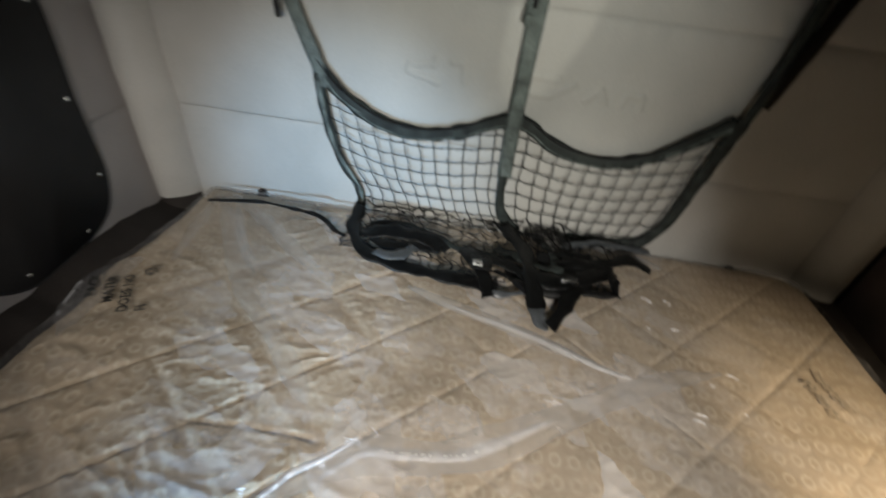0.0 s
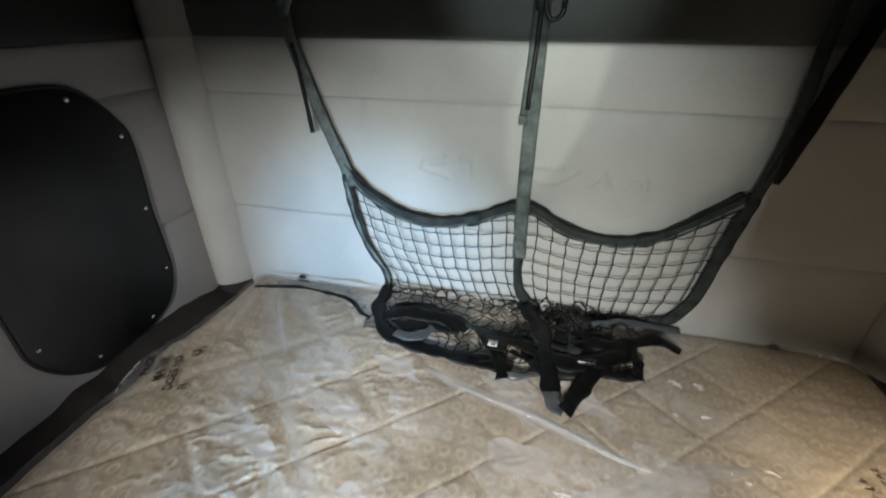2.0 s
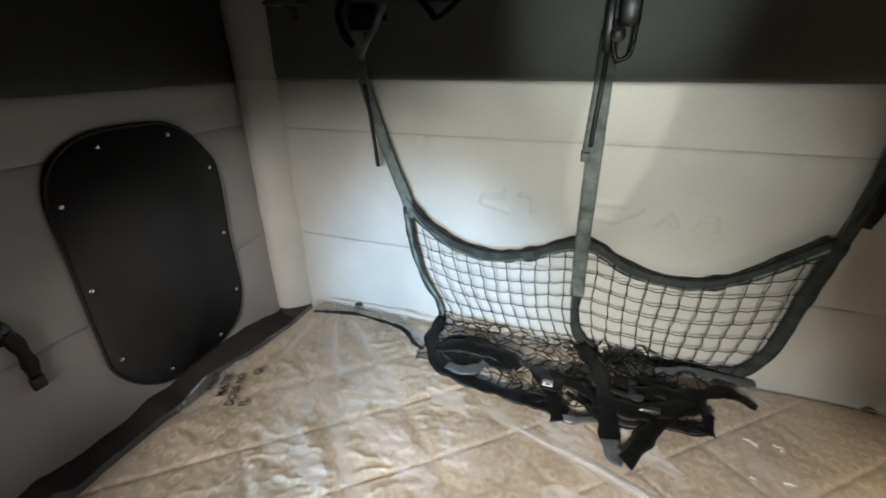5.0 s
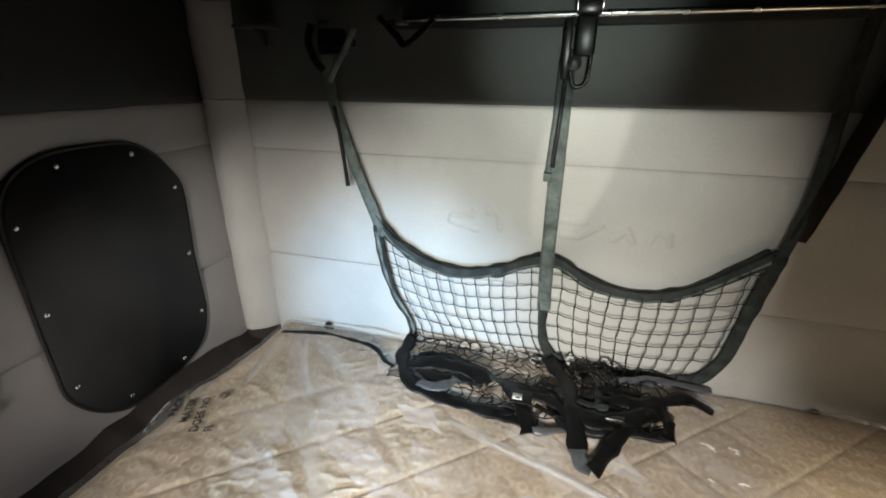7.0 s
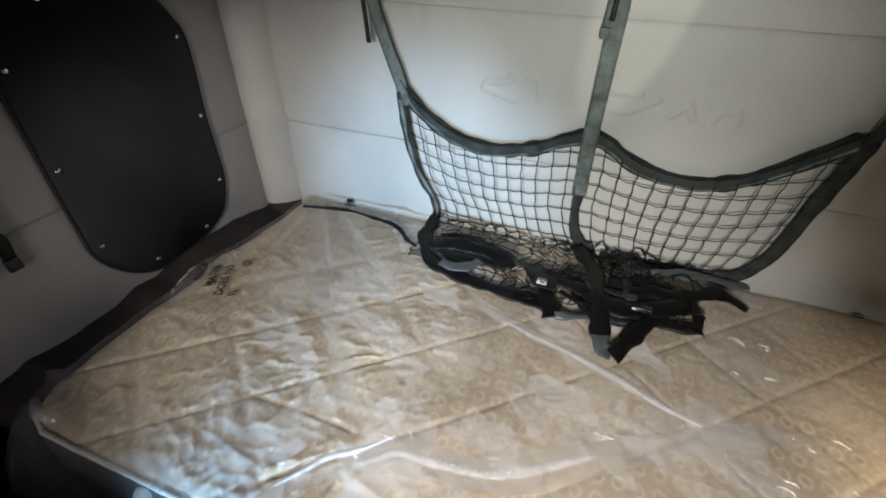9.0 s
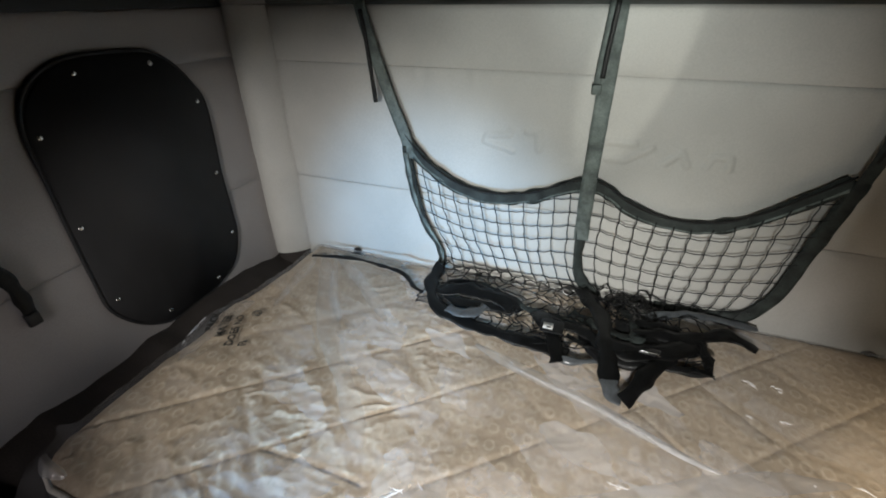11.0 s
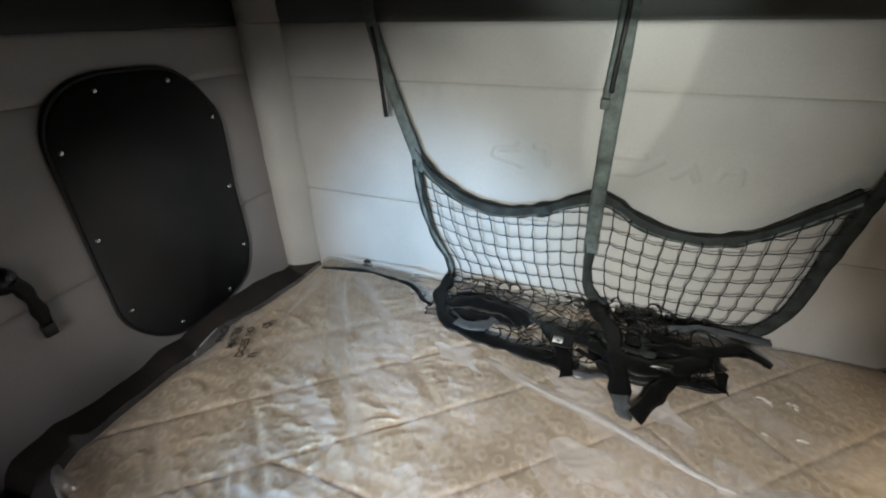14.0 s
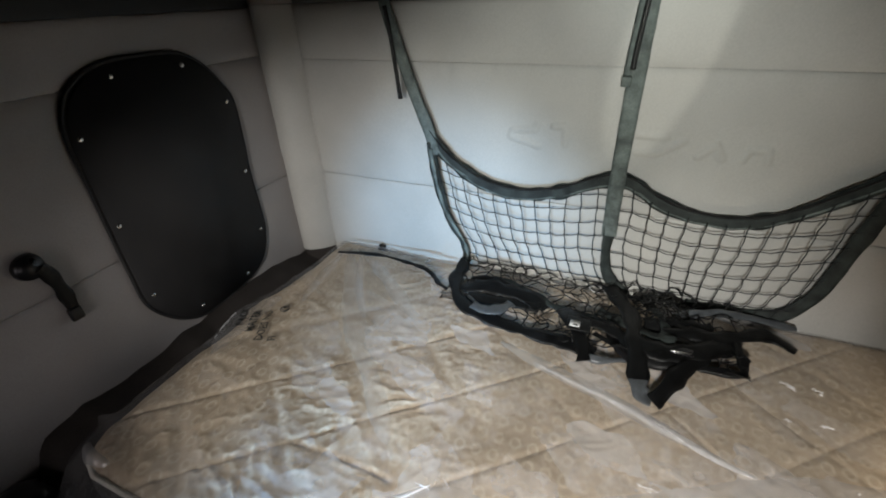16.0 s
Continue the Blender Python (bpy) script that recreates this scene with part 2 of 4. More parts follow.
    mx = nt.nodes.new("ShaderNodeMixShader")
    mx.inputs[0].default_value = gloss
    nt.links.new(first.outputs[0], mx.inputs[1])
    nt.links.new(shine.outputs[0], mx.inputs[2])
    nt.links.new(mx.outputs[0], out.inputs["Surface"])
    return mat


TICKING = ticking()
FILM = clear_film("clear_film", gloss=0.13, rough=0.22, scale=16.0, milky=0.03, cling_sheen=0.44)
FILM_SIDE = clear_film("clear_film_side", gloss=0.18, rough=0.10, scale=18.0, milky=0.06)
FILM_FOLD = clear_film("clear_film_fold", gloss=0.20, rough=0.30, scale=30, milky=0.16)
FILM_TAUT = clear_film("clear_film_taut", gloss=0.14, rough=0.34, scale=24, milky=0.09)
# milky white stands in for the shine of welds and glints
FILM_WELD_GLINT = clear_film("clear_film_weld_glint", gloss=0.20, rough=0.38, scale=40, milky=0.62)
FILM_FLAP = clear_film("clear_film_flap", gloss=0.30, rough=0.12, scale=22, milky=0.13)

# ---- mesh helpers ----


def part(name, bm, mat, parent=None, label="", smooth=True):
    me = bpy.data.meshes.new(name)
    bmesh.ops.recalc_face_normals(bm, faces=bm.faces)
    bm.to_mesh(me)
    bm.free()
    for p in me.polygons:
        p.use_smooth = smooth
    me.materials.append(mat)
    ob = new(name, me)
    if parent:
        ob.parent = parent
    if label:
        ob["label"] = label
    return ob


def thing(name, at=(0, 0, 0), **tags):
    ob = new(name)
    ob.empty_display_size = 0.05
    ob.location = at
    return tagged(ob, **tags)


def block(lo, hi, bevel=0.0, segs=2):
    bm = bmesh.new()
    bmesh.ops.create_cube(bm, size=1)
    for v in bm.verts:
        v.co = Vector([lo[i] + (v.co[i] + 0.5) * (hi[i] - lo[i]) for i in range(3)])
    if bevel:
        bmesh.ops.bevel(bm, geom=bm.edges[:], offset=bevel, segments=segs, affect="EDGES", profile=0.5)
    return bm


def smooth_line(pts, n=8, closed=False):
    """Points along a Catmull-Rom curve through pts."""
    p = [Vector(q) for q in pts]
    out = []
    m = len(p)
    for i in range(m if closed else m - 1):
        if closed:
            a, b, c, d = p[i - 1], p[i], p[(i + 1) % m], p[(i + 2) % m]
        else:
            a, b, c, d = p[max(i - 1, 0)], p[i], p[i + 1], p[min(i + 2, m - 1)]
        for k in range(n):
            t = k / n
            out.append(0.5 * (2 * b + (c - a) * t + (2 * a - 5 * b + 4 * c - d) * t * t + (3 * b - a - 3 * c + d) * t ** 3))
    if not closed:
        out.append(p[-1])
    return out


def tube(bm, pts, r, sides=5, closed=False):
    rings, m = [], len(pts)
    for i, p in enumerate(pts):
        if closed:
            t = (pts[(i + 1) % m] - pts[i - 1])
        else:
            t = pts[min(i + 1, m - 1)] - pts[max(i - 1, 0)]
        t = t.normalized() if t.length > 1e-9 else Vector((0, 0, 1))
        a = t.cross(Vector((0.31, 0.85, 0.42))).normalized()
        b = t.cross(a)
        rings.append([bm.verts.new(p + r * (math.cos(2 * math.pi * k / sides) * a + math.sin(2 * math.pi * k / sides) * b)) for k in range(sides)])
    for i in range(m if closed else m - 1):
        q = rings[(i + 1) % m]
        for k in range(sides):
            bm.faces.new((rings[i][k], rings[i][(k + 1) % sides], q[(k + 1) % sides], q[k]))
    if not closed:
        bm.faces.new(rings[0]), bm.faces.new(rings[-1])


def ribbon(pts, width, face, thick=0.0018, n=8, rough=0.0):
    """A webbing strap along pts. face: the way its flat side looks, one vector or one a point."""
    faces = [Vector(f) for f in face] if isinstance(face[0], (tuple, list)) else [Vector(face)] * len(pts)
    line, norm = smooth_line(pts, n), smooth_line(faces, n)
    bm, rows, m = bmesh.new(), [], len(line)
    for i, p in enumerate(line):
        t = (line[min(i + 1, m - 1)] - line[max(i - 1, 0)]).normalized()
        side = t.cross(norm[i])
        side = side.normalized() if side.length > 1e-6 else Vector((1, 0, 0))
        up = side.cross(t).normalized()
        w = width * 0.5 * (1 + rough * noise.noise(p * 25))
        wav = rough * 0.012 * noise.noise(p * 18 + Vector((3, 1, 7)))
        rows.append([bm.verts.new(p + side * (w * s) + up * (o * thick + (wav if abs(s) > 0.5 else 0) * s + (-0.0012 if abs(s) > 0.9 else 0)))
                     for s, o in ((-1, 0.5), (-0.5, 1), (0, 1), (0.5, 1), (1, 0.5), (1, -0.5), (0, -1), (-1, -0.5))])
    for i in range(m - 1):
        for k in range(8):
            bm.faces.new((rows[i][k], rows[i][(k + 1) % 8], rows[i + 1][(k + 1) % 8], rows[i + 1][k]))
    bm.faces.new(rows[0]), bm.faces.new(rows[-1])
    return bm


def outline_plate(pts, x0, x1, bevel=0.004):
    """A plate with the outline pts (y, z), between x0 and x1."""
    bm = bmesh.new()
    vs = [bm.verts.new((x0, y, z)) for y, z in pts]
    f = bm.faces.new(vs)
    ret = bmesh.ops.extrude_face_region(bm, geom=[f])
    top = [g for g in ret["geom"] if isinstance(g, bmesh.types.BMVert)]
    bmesh.ops.translate(bm, verts=top, vec=(x1 - x0, 0, 0))
    edges = [e for e in bm.edges if all(abs(v.co.x - x1) < 1e-6 for v in e.verts)]
    bmesh.ops.bevel(bm, geom=edges, offset=bevel, segments=3, affect="EDGES")
    return bm


def pad(u0, u1, z0, z1, place, puff=0.010, nu=40, nz=16, wrinkle=0.0025, edge=0.05):
    """A padded panel: place(u, z, out) gives the point; it swells between its seams and has a soft edge."""
    bm, grid = bmesh.new(), []
    for j in range(nz + 1):
        z = z0 + (z1 - z0) * (0.5 - 0.5 * math.cos(math.pi * j / nz))
        row = []
        for i in range(nu + 1):
            u = u0 + (u1 - u0) * i / nu
            dz = min(z - z0, z1 - z)
            o = puff * (1 - math.exp(-dz / edge * 1.6))
            o += wrinkle * noise.noise(Vector((u * 5, z * 7, z0 * 9)))
            if dz < 0.09:
                o += 0.0030 * noise.noise(Vector((u * 30, z * 6, 5))) * (1 - dz / 0.09)
            row.append(bm.verts.new(place(u, z, o if dz > 1e-6 else 0.0005)))
        grid.append(row)
    for j in range(nz):
        for i in range(nu):
            bm.faces.new((grid[j][i], grid[j][i + 1], grid[j + 1][i + 1], grid[j + 1][i]))
    return bm


# ---- the shell of the sleeper ----
XL, XR, YB, ZT = -1.18, 1.18, 1.40, 2.10
SEAM_LOW, SEAM_HIGH = 0.912, 1.316

wall = tagged(part("wall_back", block((XL - 0.06, YB + 0.012, 0), (XR + 0.06, YB + 0.07, ZT)), VINYL_SEAM), label="padded vinyl rear wall of a truck sleeper", category="wall", kind="structure")
# a low embossed mark in the middle panel, as plain strokes
STROKES = (((-0.318, 1.114), (-0.312, 1.132), (-0.265, 1.138), (-0.244, 1.140), (-0.240, 1.154)), ((-0.31, 1.112), (-0.285, 1.104), (-0.255, 1.100), (-0.232, 1.090)), ((-0.190, 1.152), (-0.158, 1.155), (-0.153, 1.102)),
           ((0.035, 1.146), (0.105, 1.146)), ((0.040, 1.098), (0.088, 1.098), (0.15, 1.138)), ((0.19, 1.10), (0.225, 1.134), (0.245, 1.10)), ((0.29, 1.10), (0.30, 1.130), (0.34, 1.13), (0.345, 1.10)))


def embossed(x, z):
    if not (1.07 < z < 1.18 and -0.34 < x < 0.38):
        return 0.0
    d = 1.0
    for line in STROKES:
        for (ax, az), (bx, bz) in zip(line, line[1:]):
            ux, uz = bx - ax, bz - az
            t = max(0.0, min(1.0, ((x - ax) * ux + (z - az) * uz) / (ux * ux + uz * uz)))
            d = min(d, math.hypot(x - ax - t * ux, z - az - t * uz))
    return 0.0040 * max(0.0, min(1.0, (0.0105 - d) / 0.0045))


# the panel from EDGE up is darker vinyl that also carries shade
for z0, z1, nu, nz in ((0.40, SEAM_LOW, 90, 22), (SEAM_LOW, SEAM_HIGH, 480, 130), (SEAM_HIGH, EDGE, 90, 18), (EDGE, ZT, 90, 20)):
    part("padded_panel", pad(XL + 0.10, XR - 0.09, z0 + 0.0008, z1 - 0.0008, lambda u, z, o: (u, YB + 0.006 - o - embossed(u, z), z), puff=0.005, nu=nu, nz=nz, edge=0.02), VINYL_DARK_SHADED if z0 == EDGE else VINYL, wall)
wall = tagged(part("wall_left", block((XL - 0.07, -0.10, 0), (XL - 0.012, YB + 0.012, ZT)), VINYL_SEAM), label="padded vinyl side wall of a truck sleeper", category="wall", kind="structure")
# the panel over 1.472 has the header's shade in its colour
for z0, z1, skin in ((0.20, 0.905, VINYL_DIM), (0.905, 1.330, VINYL_DIM), (1.330, 1.472, VINYL_DIM), (1.472, ZT, CHARCOAL_SHADE)):
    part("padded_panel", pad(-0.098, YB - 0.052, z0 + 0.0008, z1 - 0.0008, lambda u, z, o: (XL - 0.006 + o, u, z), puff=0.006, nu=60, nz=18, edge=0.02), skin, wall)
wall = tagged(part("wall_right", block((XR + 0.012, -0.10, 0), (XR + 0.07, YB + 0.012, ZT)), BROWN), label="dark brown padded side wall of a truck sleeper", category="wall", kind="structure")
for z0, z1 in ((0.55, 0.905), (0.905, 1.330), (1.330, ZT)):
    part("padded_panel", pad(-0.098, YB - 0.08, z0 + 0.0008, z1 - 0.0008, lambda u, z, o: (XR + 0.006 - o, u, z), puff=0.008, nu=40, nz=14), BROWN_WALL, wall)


def corner_post(sign, name):
    """A rolled, padded post in the corner, with piping down its front edge."""
    x = sign
    prof = [(1.182, 1.342), (1.172, 1.334), (1.160, 1.328), (1.146, 1.326), (1.130, 1.329), (1.112, 1.338), (1.094, 1.351), (1.078, 1.367), (1.064, 1.385), (1.054, 1.402), (1.052, 1.412), (1.18, 1.412)]
    line = [Vector((x * a, b, 0)) for a, b in prof]

    def roll(low, high, count):
        bm, rows = bmesh.new(), []
        for z in np.linspace(low, high, count):
            rows.append([bm.verts.new((p.x * (1 + 0.004 * noise.noise(Vector((z * 7, sign, p.y * 9)))), p.y + 0.004 * noise.noise(Vector((z * 16, p.x * 30, 4))), z)) for p in line])
        for i in range(count - 1):
            for j in range(len(line) - 1):
                bm.faces.new((rows[i][j], rows[i][j + 1], rows[i + 1][j + 1], rows[i + 1][j]))
        return bm

    post = tagged(part(name, roll(0.585, EDGE, 46), VINYL), label="rolled padded vinyl post in the sleeper corner", category="trim", kind="structure")
    for a, b in ((1.170, 1.333), (1.053, 1.400)):
        bm = bmesh.new()
        tube(bm, [Vector((x * a, b, z)) for z in np.linspace(0.586, EDGE, 12)], 0.002, 6)
        part("piping", bm, VINYL_SEAM, post)
    # same post above EDGE, its shade given by the dimmer vinyl
    part("upper_roll", roll(EDGE + 0.002, ZT, 16), VINYL_DIM, post, "upper length of the post, shade put into its colour")
    bm = bmesh.new()
    foot = [[bm.verts.new((p.x * 0.998, p.y + 0.004, z)) for p in line] for z in (0.30, 0.588)]
    for j in range(len(line) - 1):
        bm.faces.new((foot[0][j], foot[0][j + 1], foot[1][j + 1], foot[1][j]))
    bm.faces.new(foot[1])
    part("plinth", bm, BROWN, post, "dark brown foot of the post")
    return post


corner_post(-1, "trim_corner_1")
corner_post(1, "trim_corner_2")

tagged(part("floor", block((XL - 0.07, -1.6, -0.05), (XR + 0.07, YB + 0.07, 0)), LINER), label="dark carpeted cab floor", category="floor", kind="structure")
tagged(part("ceiling", block((XL - 0.07, -1.6, ZT), (XR + 0.07, YB + 0.07, ZT + 0.05)), LINER), label="dark cab headliner", category="ceiling", kind="structure")
# front of the sleeper: unseen header over a cab opening, added to block the lamps
front = tagged(part("wall_front_unseen", block((XL - 0.07, -0.14, EDGE), (XR + 0.07, -0.10, ZT)), LINER), label="unseen dark header panel added to cut off the light", category="wall", kind="structure")
part("unseen_jamb", block((XL - 0.07, -0.14, 0), (-1.02, -0.10, EDGE)), LINER, front)
# stepped edge shaped to keep light off the rear wall's right end
part("unseen_jamb", block((0.228, -0.14, 1.24), (XR + 0.07, -0.10, EDGE)), LINER, front)
part("unseen_jamb", block((0.62, -0.14, 0), (XR + 0.07, -0.10, 1.24)), LINER, front)
for nm, lo, hi in (("wall_cab_1", (XL - 0.07, -1.6, 0), (XL - 0.02, -0.14, ZT)), ("wall_cab_2", (XR + 0.02, -1.6, 0), (XR + 0.07, -0.14, ZT)), ("wall_cab_3", (XL - 0.02, -1.6, 0), (XR + 0.02, -1.55, ZT))):
    tagged(part(nm, block(lo, hi), LINER), label="dark plain cab wall", category="wall", kind="structure")

# dark trim along the foot of the side walls, where the mattress leaves a gap
FOOT_Y = (0.29, 0.305, 0.331, 0.351, 0.416, 0.446, 0.484, 0.560, 0.627, 0.681, 0.745, 0.813, 0.847, 0.960, 1.158, 1.315)
FOOT_Z = (0.48, 0.510, 0.566, 0.583, 0.590, 0.599, 0.588, 0.580, 0.578, 0.580, 0.596, 0.587, 0.594, 0.604, 0.595, 0.560)
for s, nm in ((-1, "baseboard_1"), (1, "baseboard_2")):
    bm = bmesh.new()
    rows = []
    for y in np.linspace(0.28 if s < 0 else -0.09, YB - 0.035, 90):
        w = 0.006 * noise.noise(Vector((y * 14, s, 0)))
        if s < 0:
            w += np.interp(y, FOOT_Y, FOOT_Z) - 0.578
        rows.append([bm.verts.new((s * a, y, z + w)) for a, z in ((1.186, 0.580), (1.168, 0.580), (1.140, 0.570), (1.105, 0.552), (1.075, 0.525), (1.060, 0.48), (1.058, 0.30), (1.19, 0.30))])
    for i in range(len(rows) - 1):
        for j in range(7):
            bm.faces.new((rows[i][j], rows[i][j + 1], rows[i + 1][j + 1], rows[i + 1][j]))
    tagged(part(nm, bm, BROWN), label="dark brown carpet trim along the bunk", category="trim", kind="structure")

# ---- bunk and mattress ----
bunk = thing("bunk_base", (0, 0.85, 0), label="dark bunk box under the mattress", category="bunk", kind="")
part("body", block((-1.14, -0.50, 0.0), (1.14, 0.54, 0.36), 0.01), BROWN, bunk)
part("deck", block((-1.145, -0.51, 0.362), (1.145, 0.545, 0.395), 0.008), BLACK, bunk)

MT, MB = 0.62, 0.40
FRONT = 0.332
matt = thing("mattress", (0, 0.86, MB), label="quilted tan mattress in clear plastic wrapping on the bunk", category="mattress")


EDGE_Y = (0.332, 0.338, 0.347, 0.362, 0.385, 0.42, 0.46, 0.68, 0.74, 0.80, 0.85, 0.90, 0.955, 1.00, 1.05, 1.18, 1.31, 1.385)
EDGE_X = (-0.925, -0.948, -0.968, -0.990, -1.008, -1.022, -1.020, -1.026, -1.018, -1.012, -1.020, -1.040, -1.036, -1.014, -1.004, -0.990, -0.996, -0.988)


def left_edge(y):
    return float(np.interp(y, EDGE_Y, EDGE_X)) + 0.0025 * noise.noise(Vector((y * 22, 3, 1)))


def right_edge(y):
    return 1.045 + 0.02 * min(1, max(0, (1.37 - y) / 0.6)) - (0.05 * max(0, (y - 1.33) / 0.05) if y > 1.33 else 0)


def seam_gap(x, y):
    """Distance to the two families of seams, and the quilt cell that holds the point."""
    a = (y - QU * x - Q0) / QD + 0.012 * noise.noise(Vector((x * 3, y * 3, 21)))
    b = (y + QV * x - Q1) / 0.285 + 0.012 * noise.noise(Vector((x * 3, y * 3, 31)))
    da = abs(a - round(a)) * QD * 0.75
    db = abs(b - round(b)) * 0.285 * 0.74
    return da, db, math.floor(a), math.floor(b), round(a), round(b)


SEAM_A = {-2: 0.8, -1: 0.75, 0: 1.0, 1: 1.0, 2: 0.9, 3: 0.28, 4: 0.1}
SEAM_B = {-1: 0.5, 0: 0.65, 1: 0.10, 2: 0.32, 3: 0.48, 4: 1.05, 5: 0.70, 6: 0.50}


def pucker_turn(i, j):
    """The way in which the cloth is drawn into creases in a quilt cell."""
    p, q = Q0 + QD * (i + 0.5), Q1 + 0.285 * (j + 0.5)
    cx = (q - p) / (QU + QV)
    cy = p + QU * cx
    jit = math.sin(i * 12.9 + j * 78.2) * 0.30
    if cx < -0.25 and cy < 0.56:
        return -1.22 + jit * 0.5, cx, cy
    if cx < -0.60:
        return -0.85 + jit, cx, cy
    if cx < -0.10:
        return 0.42 + jit, cx, cy
    return jit * 4.0, cx, cy


def top_height(x, y, bridged=False):
    """Height of the quilted top: flat pillows between the seams, creases drawn into them, and lumps."""
    da, db, ci, cj, ca, cb = seam_gap(x, y)
    # the slanting seam runs level for a stretch where the cover was sewn crooked
    dc = math.hypot(max(-0.575 - x, x + 0.315, 0), y - 0.557 - 0.006 * math.sin(x * 11))
    keep = 0.55 + 0.75 * noise.noise(Vector((x * 2.1, y * 2.1, 44)))
    d = min(da, db * 1.15 + 0.001, dc)
    fa, fb = SEAM_A.get(ca, 0.5), SEAM_B.get(cb, 0.3)
    if cb == 0 and not 0.98 < ca + (1 if y - QU * x - Q0 > QD * ca else 0) < 2.02:
        fb = 0.15
    sa = (0.0030 * math.exp(-da / 0.0034) + 0.0012 * math.exp(-da / 0.022)) * fa * max(0.55, min(1.15, keep + 0.5))
    sb = (0.0022 * math.exp(-db / 0.0030) + 0.0010 * math.exp(-db / 0.020)) * fb * max(0.4, min(1.2, keep + 0.3))
    sc = 0.0036 * math.exp(-dc / 0.004) + 0.0018 * math.exp(-dc / 0.016)
    h = MT + 0.002 - (0.0 if bridged else max(sa, sb, sc))
    h += 0.0045 * noise.noise(Vector((x * 4, y * 4, 0))) + 0.0022 * noise.noise(Vector((x * 11, y * 11, 5)))
    left = max(0.0, min(1.0, (0.10 - x) / 0.45))
    patch = max(0.1, min(1.2, 0.62 + 1.1 * noise.noise(Vector((x * 3.7, y * 3.7, 71)))))
    front = max(0.0, min(1.0, (0.60 - y) / 0.12)) * left
    amount = patch * (0.32 + 0.80 * left) + 0.85 * front
    if bridged:
        e = min(x - left_edge(y), right_edge(y) - x, y - FRONT, 1.385 - y)
        return h + 0.007 * amount - (0.006 * (1 - e / 0.03) ** 2 if e < 0.03 else 0.0)
    turn, cx, cy = pucker_turn(ci, cj)
    warp = 0.034 * left + 0.012
    wx = x - cx + warp * noise.noise(Vector((x * 9, y * 9, 3))) + 0.010 * noise.noise(Vector((x * 27, y * 27, 8)))
    wy = y - cy + warp * noise.noise(Vector((x * 9, y * 9, 13))) + 0.010 * noise.noise(Vector((x * 27, y * 27, 18)))
    along = wx * math.cos(turn) + wy * math.sin(turn)
    cross = wy * math.cos(turn) - wx * math.sin(turn)
    seed = ci * 3.7 + cj * 9.1
    fade = 1.0
    for gap, strength in ((da, fa), (db, fb), (dc, 1.0)):
        g = min(1.0, gap / (0.010 + 0.040 * (1 - min(1.0, strength))))
        fade = min(fade, g * g * (3 - 2 * g))
    ridge = (1 - abs(noise.noise(Vector((cross * 20, along * 8.5 + seed, 51))))) ** 5
    fine = (1 - abs(noise.noise(Vector((cross * 43 + 7, along * 21 + seed, 91))))) ** 4
    knot = (1 - abs(noise.noise(Vector((wx * 17 + cx * 17, wy * 17 + cy * 17, 61))))) ** 6
    e = min(x - left_edge(y), right_edge(y) - x, y - FRONT, 1.385 - y)
    fade *= max(0.0, min(1.0, e / 0.03))
    h += amount * fade * (0.0040 * ridge + 0.0017 * fine + 0.0020 * knot)
    h += 0.0036 * abs(noise.noise(Vector((x * 24 + y * 15, y * 26 - x * 9, 11)))) * math.exp(-d / 0.025) * fade * max(fa, fb)
    if e < 0.03:
        h -= 0.005 * (1 - e / 0.03) ** 2
    return h


def mattress_top():
    bm, nx, ny = bmesh.new(), 460, 240
    grid = []
    for j in range(ny + 1):
        y = FRONT + (1.385 - FRONT) * j / ny
        x0, x1 = left_edge(y), right_edge(y)
        grid.append([bm.verts.new((x, y - 0.86, top_height(x, y) - MB)) for x in (x0 + (x1 - x0) * i / nx for i in range(nx + 1))])
    for j in range(ny):
        for i in range(nx):
            bm.faces.new((grid[j][i], grid[j][i + 1], grid[j + 1][i + 1], grid[j + 1][i]))
    rim = [grid[0][i] for i in range(nx + 1)] + [grid[j][nx] for j in range(1, ny + 1)] + [grid[ny][i] for i in range(nx - 1, -1, -1)] + [grid[j][0] for j in range(ny - 1, 0, -1)]
    return bm, rim


bm, rim = mattress_top()
low = [v.co.copy() for v in rim]
part("top", bm, TICKING, matt)
bm = bmesh.new()
rings = []
for dz, out in ((0.0, 0.0), (-0.01, 0.006), (-0.05, 0.012), (-0.12, 0.012), (-0.165, 0.004), (-0.172, -0.03)):
    rings.append([bm.verts.new((p.x * (1 + out / 1.05), p.y * (1 + out / 0.5) if dz else p.y, p.z + dz + 0.0)) for p in low[::3]])
for a, b in zip(rings, rings[1:]):
    for i in range(len(a)):
        j = (i + 1) % len(a)
        bm.faces.new((a[i], a[j], b[j], b[i]))
part("border", bm, LINER, matt, "dark mattress border")
bm = bmesh.new()
tube(bm, [Vector((p.x * 1.003, p.y * 1.006, p.z - 0.001)) for p in (low[-8:] + low[:470])[::4]], 0.0065, 7)
part("piping", bm, PIPING, matt, "off-white edge piping")

# clear wrapping: a loose film over the mattress and down its sides
wrap = thing("plastic_wrap", (0, 0.86, MB), label="clear crinkled plastic wrapping over the mattress", category="wrapping")


